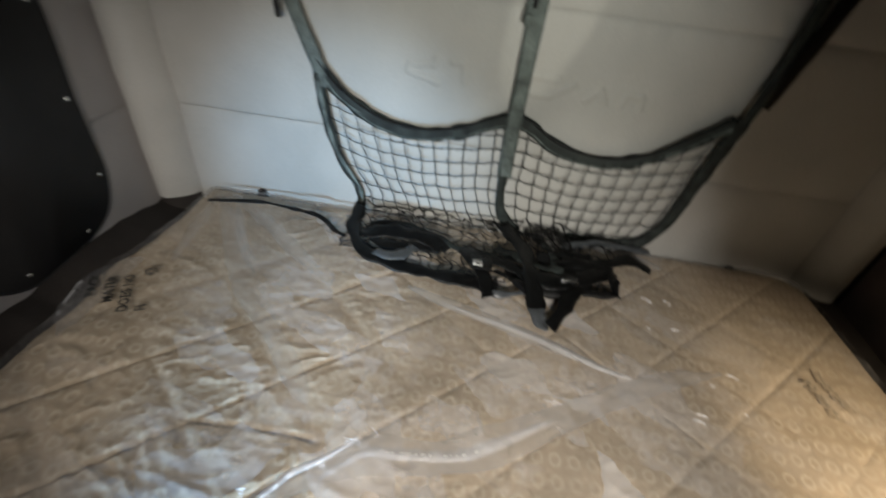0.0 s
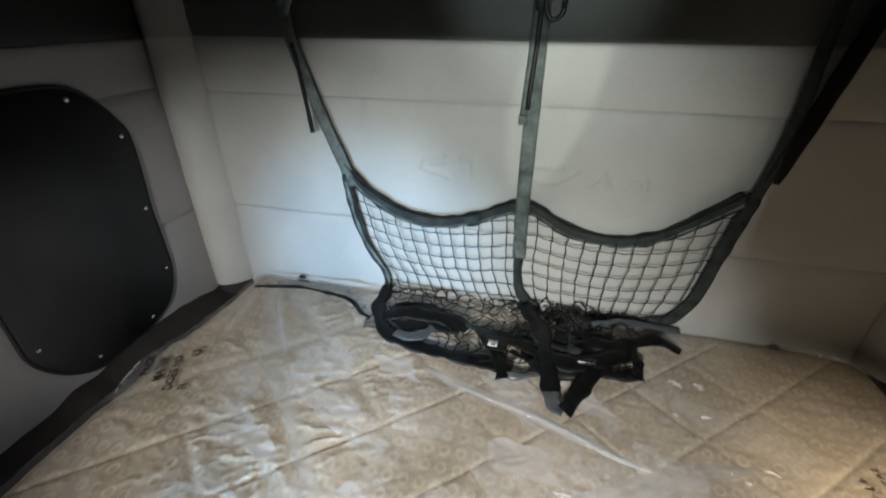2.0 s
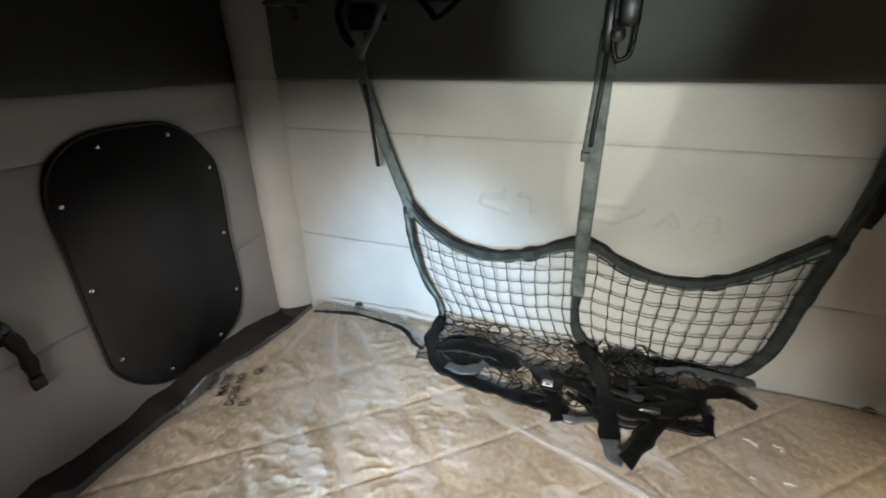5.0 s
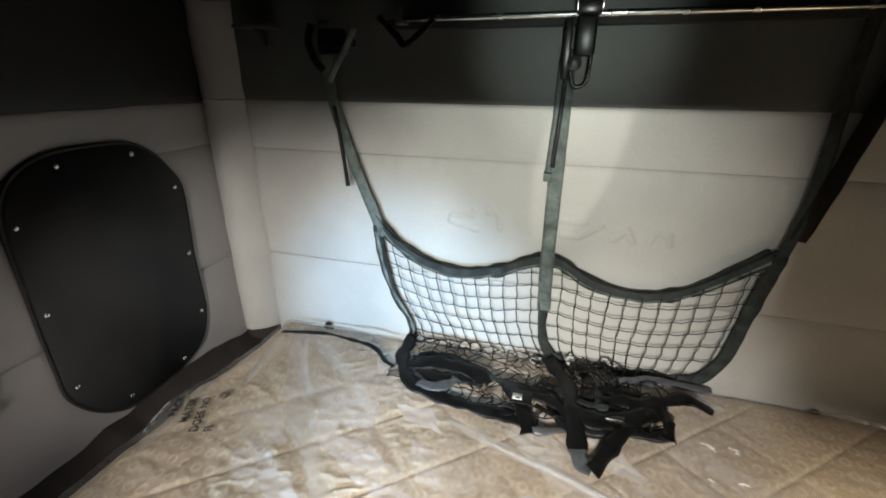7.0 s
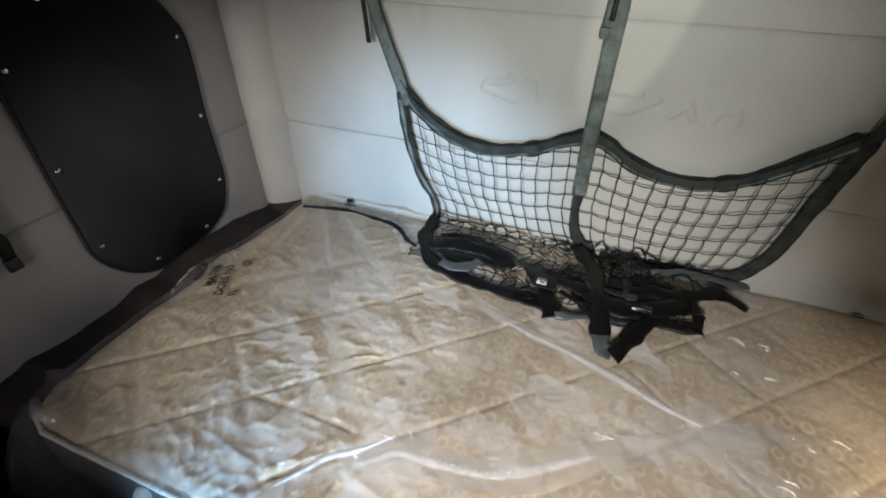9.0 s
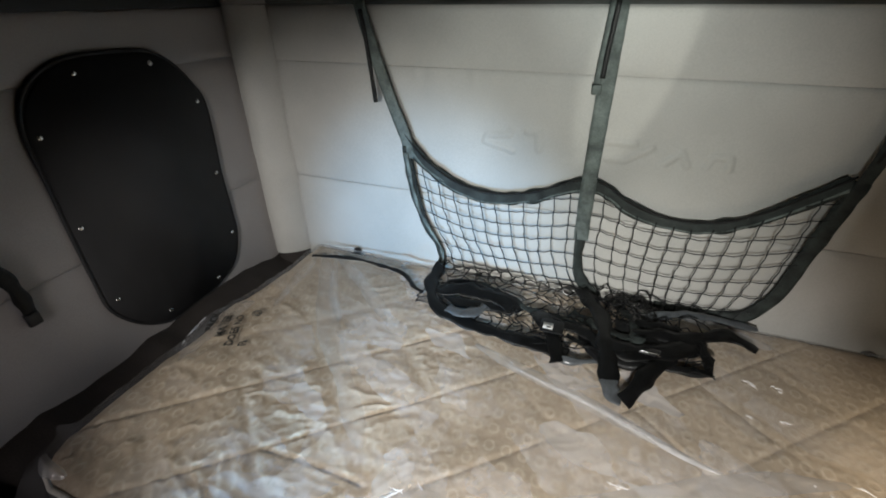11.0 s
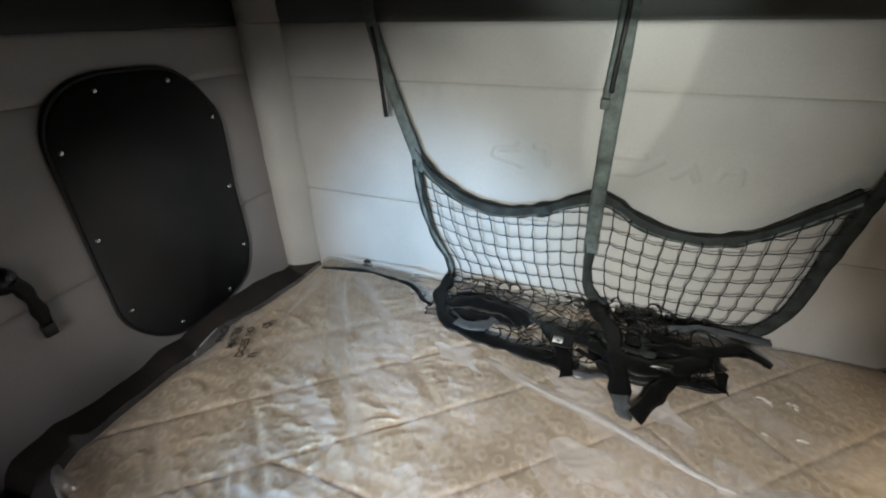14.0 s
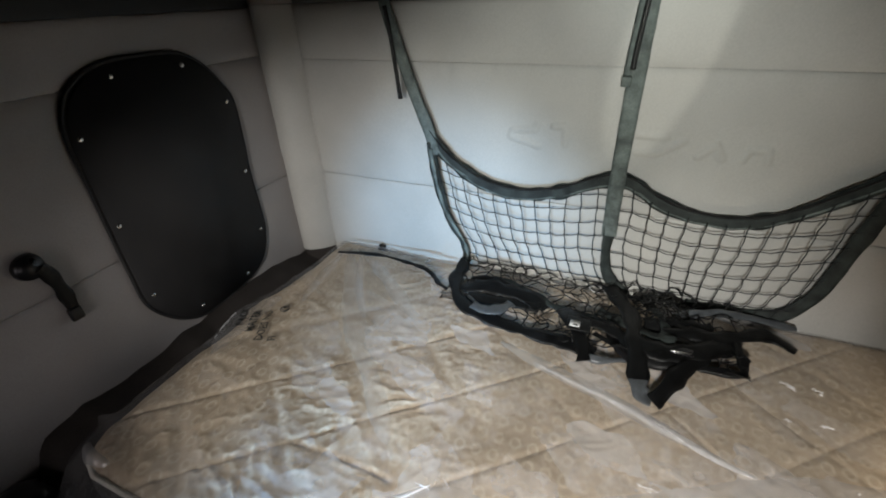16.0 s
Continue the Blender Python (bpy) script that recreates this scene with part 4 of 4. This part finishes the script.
# the slack of the net on the mattress, with its straps and buckles


def slack(u, v):
    x = -0.46 + 0.86 * u
    y = 1.375 - v * (0.27 - 0.10 * abs(u - 0.45)) - 0.05 * u * v
    w = Vector((u * 6, v * 4, 8))
    x += 0.030 * noise.noise(w) + 0.02 * noise.noise(w * 2.7)
    y += 0.030 * noise.noise(w + Vector((7, 3, 1)))
    z = 0.640 + 0.030 * abs(noise.noise(w * 1.5)) + 0.035 * math.exp(-((u - 0.75) / 0.16) ** 2) * (0.5 + noise.noise(w * 2.2)) + (0.02 * (1 - v) ** 2)
    return Vector((x, y - 1.38, max(z, 0.634) - 0.63))


bm = bmesh.new()
for i in range(23):
    tube(bm, [slack(min(1, max(0, i / 22 + 0.012 * math.sin(k * 2.1 + i))), k / 14) for k in range(15)], 0.0021, 5)
for j in range(9):
    tube(bm, [slack(k / 60, min(1, j / 8 + 0.03 * math.sin(k * 1.7 + j * 2))) for k in range(61)], 0.0021, 5)
tagged(part("mesh", bm, BLACK_WEB, NET, "slack black mesh on the mattress"), kind="stuff")


def lying(pts, width, name, mat=BLACK_WEB, label="", tilt=0.3, rough=0.55):
    """A strap that lies crumpled on the mattress: points x, y, height over it, and the lean of its flat side."""
    line, faces = [], []
    for x, y, h, *lean in pts:
        k = (h - 0.009) / 0.85
        line.append((x + (0.015 - x) * k, y + (0.13 - y) * k - 1.38, 0.006 + h))
        faces.append((lean[0] if lean else 0.1, lean[1] if len(lean) > 1 else -tilt, 1))
    return part(name, ribbon(line, width * 0.86, faces, 0.0016, rough=rough), mat, NET, label)


# the edge band of the net, turned under along the front of the heap
lying([(-0.460, 1.385, 0.040, 0.8, -0.8), (-0.455, 1.340, 0.032, 0.6, -0.5), (-0.452, 1.273, 0.026, 0.3, -0.3), (-0.414, 1.182, 0.018, 0.2, -0.4), (-0.352, 1.125, 0.010), (-0.274, 1.102, 0.012, 0, -0.5), (-0.200, 1.092, 0.008), (-0.114, 1.083, 0.012, 0, -0.5), (-0.033, 1.080, 0.008), (0.031, 1.064, 0.006)], 0.050, "strap")
lying([(-0.410, 1.255, 0.020), (-0.387, 1.246, 0.028), (-0.327, 1.262, 0.036, 0, -0.5), (-0.238, 1.256, 0.034, 0, -0.3), (-0.179, 1.246, 0.026), (-0.128, 1.207, 0.012)], 0.060, "strap")
lying([(-0.400, 1.285, 0.012), (-0.330, 1.300, 0.030, 0, -0.9), (-0.260, 1.285, 0.030, 0, -0.6), (-0.200, 1.262, 0.016)], 0.026, "strap")
lying([(-0.375, 1.215, 0.020), (-0.330, 1.190, 0.022), (-0.270, 1.192, 0.024), (-0.215, 1.205, 0.020), (-0.150, 1.205, 0.014)], 0.040, "strap")
lying([(-0.348, 1.152, 0.026, 0, -0.2), (-0.318, 1.142, 0.030, 0, -0.1), (-0.284, 1.148, 0.030, 0, 0.0), (-0.255, 1.172, 0.030, 0, -0.1), (-0.236, 1.200, 0.026, 0, -0.3)], 0.044, "strap_end", SHEEN, "strap piece with its shine put into grey")
lying([(-0.325, 1.318, 0.016), (-0.216, 1.284, 0.022), (-0.112, 1.232, 0.018), (-0.022, 1.214, 0.020), (0.061, 1.201, 0.022)], 0.030, "strap", RIM_WEB)
lying([(-0.080, 1.228, 0.026), (-0.055, 1.200, 0.034), (-0.022, 1.141, 0.030), (-0.002, 1.080, 0.018), (0.012, 1.030, 0.004)], 0.052, "strap")
lying([(0.120, 1.130, 0.030), (0.200, 1.168, 0.036), (0.300, 1.186, 0.030, 0, -0.6), (0.370, 1.215, 0.022)], 0.058, "strap")
lying([(0.150, 1.240, 0.030), (0.250, 1.262, 0.042, 0, -0.7), (0.330, 1.285, 0.030)], 0.048, "strap")
lying([(0.060, 1.160, 0.014), (0.110, 1.085, 0.016), (0.150, 1.060, 0.012)], 0.030, "strap", BLACK_GLOSS)
lying([(-0.060, 1.205, 0.030), (-0.005, 1.195, 0.034), (0.047, 1.186, 0.030), (0.098, 1.160, 0.030), (0.130, 1.100, 0.026)], 0.046, "strap")
lying([(0.020, 1.150, 0.012), (0.060, 1.130, 0.016), (0.100, 1.120, 0.014)], 0.020, "strap")
lying([(0.040, 1.400, 0.036), (0.074, 1.338, 0.036), (0.110, 1.278, 0.040), (0.124, 1.190, 0.046), (0.132, 1.140, 0.042), (0.140, 1.040, 0.026, 0.1, -0.5), (0.143, 0.995, 0.016, 0.1, -0.6)], 0.054, "strap")
lying([(0.141, 1.012, 0.020, 0.1, -0.6), (0.146, 0.985, 0.018, 0.0, -0.3), (0.155, 0.964, 0.012, -0.1, 0.1), (0.172, 0.950, 0.004, -0.2, 0.3)], 0.056, "strap_end", SHEEN, "strap piece with its shine put into grey")
lying([(0.176, 0.950, 0.003, 0.3, -0.2), (0.190, 0.972, 0.008, 0.4, -0.5), (0.215, 1.022, 0.018, 0.4, -0.6), (0.249, 1.087, 0.026, 0.3, -0.4), (0.284, 1.145, 0.030), (0.300, 1.200, 0.034)], 0.056, "strap")
lying([(0.130, 1.150, 0.040), (0.200, 1.138, 0.046), (0.270, 1.160, 0.040, 0, -0.6), (0.330, 1.200, 0.032), (0.385, 1.248, 0.020)], 0.054, "strap")
lying([(0.120, 1.105, 0.026), (0.180, 1.098, 0.034, 0, -0.7), (0.235, 1.112, 0.030), (0.270, 1.135, 0.018)], 0.046, "strap")
lying([(0.200, 1.215, 0.044), (0.270, 1.232, 0.046, 0.1, -0.7), (0.333, 1.248, 0.038), (0.400, 1.278, 0.030), (0.452, 1.306, 0.022), (0.496, 1.286, 0.010, 0.4, -0.2), (0.523, 1.262, 0.003, 0.4, -0.1)], 0.040, "strap")
lying([(0.240, 1.310, 0.040), (0.300, 1.348, 0.044, 0, -0.8), (0.362, 1.372, 0.040, 0.1, -0.8), (0.430, 1.378, 0.030, 0.1, -0.6), (0.500, 1.372, 0.018, 0, -0.5), (0.545, 1.368, 0.010, 0, -0.4)], 0.028, "strap_end", SHEEN, "strap piece with its shine put into grey")
lying([(0.000, 1.046, 0.004), (0.030, 1.045, 0.008, 0, -0.5), (0.062, 1.052, 0.008, 0, -0.2), (0.116, 1.074, 0.010)], 0.022, "strap_end", SHEEN, "strap piece with its shine put into grey")
lying([(0.245, 1.320, 0.034), (0.252, 1.270, 0.044, 0.4, -0.3), (0.285, 1.245, 0.044), (0.330, 1.240, 0.036)], 0.050, "strap")
lying([(0.370, 1.290, 0.028, 0.6, -0.3), (0.386, 1.240, 0.024, 0.6, -0.3), (0.389, 1.180, 0.014, 0.5, -0.2), (0.386, 1.122, 0.003, 0.4, -0.1)], 0.030, "strap")
lying([(0.392, 1.128, 0.004), (0.365, 1.117, 0.006), (0.325, 1.112, 0.010, 0, -0.6), (0.272, 1.112, 0.014, 0, -0.5), (0.225, 1.122, 0.022)], 0.024, "strap")
lying([(0.020, 1.255, 0.010), (0.090, 1.230, 0.030), (0.160, 1.205, 0.040, 0, 0.3), (0.230, 1.190, 0.050, 0, -0.6)], 0.034, "strap", RIM_WEB)
lying([(0.150, 1.360, 0.020), (0.190, 1.300, 0.040), (0.210, 1.240, 0.045), (0.200, 1.190, 0.046)], 0.030, "strap", RIM_WEB)
lying([(-0.945, 1.274, 0.004), (-0.872, 1.292, 0.008), (-0.773, 1.310, 0.008), (-0.671, 1.301, 0.010), (-0.590, 1.288, 0.016, 0, -0.9), (-0.540, 1.262, 0.010, 0, -0.6), (-0.500, 1.222, 0.012), (-0.456, 1.199, 0.012)], 0.018, "strap", label="thin black strap along the mattress edge")
# a crumpled wad of mesh on top of the straps


def wad(u, v):
    x, y = 0.205 + 0.17 * (u - 0.5), 1.285 + 0.17 * (v - 0.5)
    w = Vector((u * 5, v * 5, 17))
    x += 0.030 * noise.noise(w)
    y += 0.030 * noise.noise(w + Vector((9, 2, 4)))
    r = math.hypot(u - 0.5, v - 0.5) * 2
    return Vector((x, y - 1.38, 0.012 + 0.058 * max(0.0, 1 - 0.7 * r * r) + 0.020 * noise.noise(w * 1.7)))


bm = bmesh.new()
for i in range(11):
    for flip in (False, True):
        pts = []
        for k in range(25):
            a, b = i / 10 + 0.018 * math.sin(k * 2.2 + i), k / 24
            pts.append(wad(b, a) if flip else wad(a, b))
        tube(bm, pts, 0.0019, 5)
tagged(part("mesh", bm, BLACK_WEB, NET, "wad of crumpled mesh"), kind="stuff")
# buckle body, its label and a steel bar
bk = part("buckle", block((-0.056, -0.272, 0.040), (0.010, -0.214, 0.047), 0.003), BLACK_WEB, NET)
part("label", block((-0.048, -0.262, 0.0475), (-0.020, -0.236, 0.0490)), WHITE_TAG, bk, "small white label")
part("label_mark", block((-0.038, -0.259, 0.0493), (-0.026, -0.253, 0.0500)), INK, bk)
part("buckle", block((0.205, -0.280, 0.048), (0.262, -0.255, 0.056), 0.003), BLACK_GLOSS, NET)
part("buckle_bar", block((0.210, -0.279, 0.0565), (0.256, -0.276, 0.0585), 0.0006), STEEL, NET, "steel buckle bar")
bm = bmesh.new()
tube(bm, [Vector((0.005 + 0.022 * math.cos(a), -0.012 + 0.006 * math.sin(a), 0.016 + 0.010 * math.sin(a))) for a in np.linspace(0, 2 * math.pi, 20, endpoint=False)], 0.004, 6, closed=True)
part("ring", bm, STEEL_DARK, NET, "dark metal ring")

part("fray", ribbon(on_wall([(-0.546, 1.08), (-0.536, 0.96), (-0.516, 0.865), (-0.485, 0.795), (-0.452, 0.735), (-0.446, 0.680), (-0.462, 0.634)], 0.010), 0.012, [(0.9, -1, 0), (-0.4, -1, 0), (0.6, -1, 0), (-0.3, -1, 0), (0.6, -1, 0), (-0.2, -1, 0), (0.4, -1, 0)], rough=0.7), GREY_WEB, NET, "pale twisted edge")
# small anchors where the net is fixed behind the mattress
for x, y, z in ((-0.815, 1.386, 0.632), (0.832, 1.386, 0.618)):
    a = thing("anchor", (x, y, z), label="black plastic anchor knob behind the mattress", category="anchor", group="net anchors")
    bm = bmesh.new()
    bmesh.ops.create_uvsphere(bm, u_segments=14, v_segments=8, radius=0.016)
    for v in bm.verts:
        v.co.y *= 0.5
        v.co.z *= 0.75
    part("knob", bm, BLACK_GLOSS, a)
    part("stem", block((-0.02, -0.006, -0.05), (0.02, 0.010, -0.01), 0.003), BLACK, a)

# ---- upper bunk: board, rail and hooks ----
upper = thing("upper_bunk", (0, 0.9, 1.75), label="dark folding upper bunk above the net", category="bunk")
part("board", block((-0.98, -0.15, 0.0), (0.98, 0.30, 0.06), 0.01), BOARD, upper)
part("edge_rail", block((-0.98, 0.296, -0.006), (0.98, 0.312, 0.05), 0.003), STEEL_DARK, upper, "dull steel edge rail")
rail = thing("hanging_rail", (0, 1.33, 1.70), label="dark steel rail along the rear wall", category="rail")
bm = bmesh.new()
tube(bm, [Vector((x, 0, 0)) for x in np.linspace(-0.44, 0.95, 8)], 0.008, 12)
part("tube", bm, STEEL, rail, "bright steel tube")
part("backing", block((-0.50, 0.03, -0.022), (1.0, 0.06, 0.004), 0.003), BLACK, rail)
for x in (-0.45, 0.9):
    part("bracket", block((x - 0.015, -0.005, -0.012), (x + 0.015, 0.06, 0.05), 0.003), STEEL_DARK, rail)
hook = thing("strap_buckle", (0.045, 1.31, 1.65), label="black cam buckle with a chrome clamp on the rail", category="buckle")
part("body", block((-0.026, -0.016, -0.045), (0.022, 0.016, 0.045), 0.006), BLACK_GLOSS, hook)
part("clamp", block((-0.030, -0.020, 0.046), (0.030, 0.030, 0.075), 0.004), BLACK_GLOSS, hook)
for x in (-0.030, 0.027):
    part("clamp_side", block((x, -0.024, 0.052), (x + 0.004, -0.012, 0.080), 0.001), STEEL, hook, "bright chrome edge")
bm = bmesh.new()
tube(bm, smooth_line([(-0.030, -0.008, -0.030), (-0.030, -0.010, -0.080), (-0.020, -0.012, -0.112), (-0.006, -0.012, -0.116), (0.010, -0.010, -0.104), (0.014, -0.008, -0.070), (0.014, -0.006, -0.026), (0.002, -0.006, -0.020), (-0.026, -0.007, -0.022)], 6), 0.0055, 8)
part("loop", bm, BLACK_GLOSS, hook)
bm = bmesh.new()
bmesh.ops.create_cone(bm, cap_ends=True, segments=20, radius1=0.018, radius2=0.016, depth=0.022, matrix=Matrix.Translation((-0.022, -0.016, -0.062)) @ Matrix.Rotation(radians(90), 4, "X"))
part("cam", bm, STEEL_DARK, hook, "dull steel cam wheel")
part("plate", block((-0.054, -0.008, -0.10), (-0.034, 0.006, 0.04), 0.003), BLACK_GLOSS, hook)
hook2 = thing("strap_buckle", (-0.64, 1.31, 1.63), label="black ratchet buckle with loose webbing under the rail", category="buckle")
part("body", block((-0.05, -0.018, -0.02), (0.03, 0.018, 0.05), 0.007), BLACK_GLOSS, hook2)
part("lever", block((0.0, -0.022, 0.0), (0.07, -0.006, 0.022), 0.004), BLACK_GLOSS, hook2)
part("webbing", ribbon([(-0.06, -0.02, 0.06), (-0.07, -0.03, 0.02), (-0.055, -0.03, -0.03), (-0.035, -0.02, -0.06)], 0.02, (0.5, -1, 0)), BLACK_WEB, hook2)
part("webbing", ribbon([(0.07, -0.02, 0.05), (0.05, -0.035, 0.0), (0.01, -0.03, -0.05), (-0.02, -0.02, -0.09)], 0.018, (0.5, -1, 0)), GREY_WEB, hook2)
for a, b, c in ((0.20, 0.30, 0.045),):
    part("webbing", ribbon([(a - 0.06, -0.01, c + 0.03), (a, -0.03, c - 0.02), (a + 0.03, -0.035, c - 0.04), (b, -0.02, c + 0.02)], 0.016, (0.4, -1, 0.3), rough=0.3), BLACK_WEB, hook2)
plate = thing("corner_bracket", (-0.93, 1.33, 1.695), label="grey metal bracket by the corner post", category="bracket")
part("plate", block((-0.06, -0.02, -0.006), (0.06, 0.06, 0.004), 0.002), STEEL_DARK, plate)
part("web", block((-0.004, 0.0, -0.05), (0.004, 0.06, -0.006), 0.002), STEEL_DARK, plate)

# ---- dark bolster at the foot of the bunk ----
bol = thing("bolster", (-1.10, 0.20, 0.0), label="black vinyl bolster beside the wrapped mattress", category="bolster")
part("cushion", block((-0.075, -0.16, 0.36), (0.055, 0.10, 0.56), 0.05, 5), BLACK_GLOSS, bol)
part("base", block((-0.07, -0.15, 0.0), (0.05, 0.09, 0.37), 0.02), BLACK, bol)
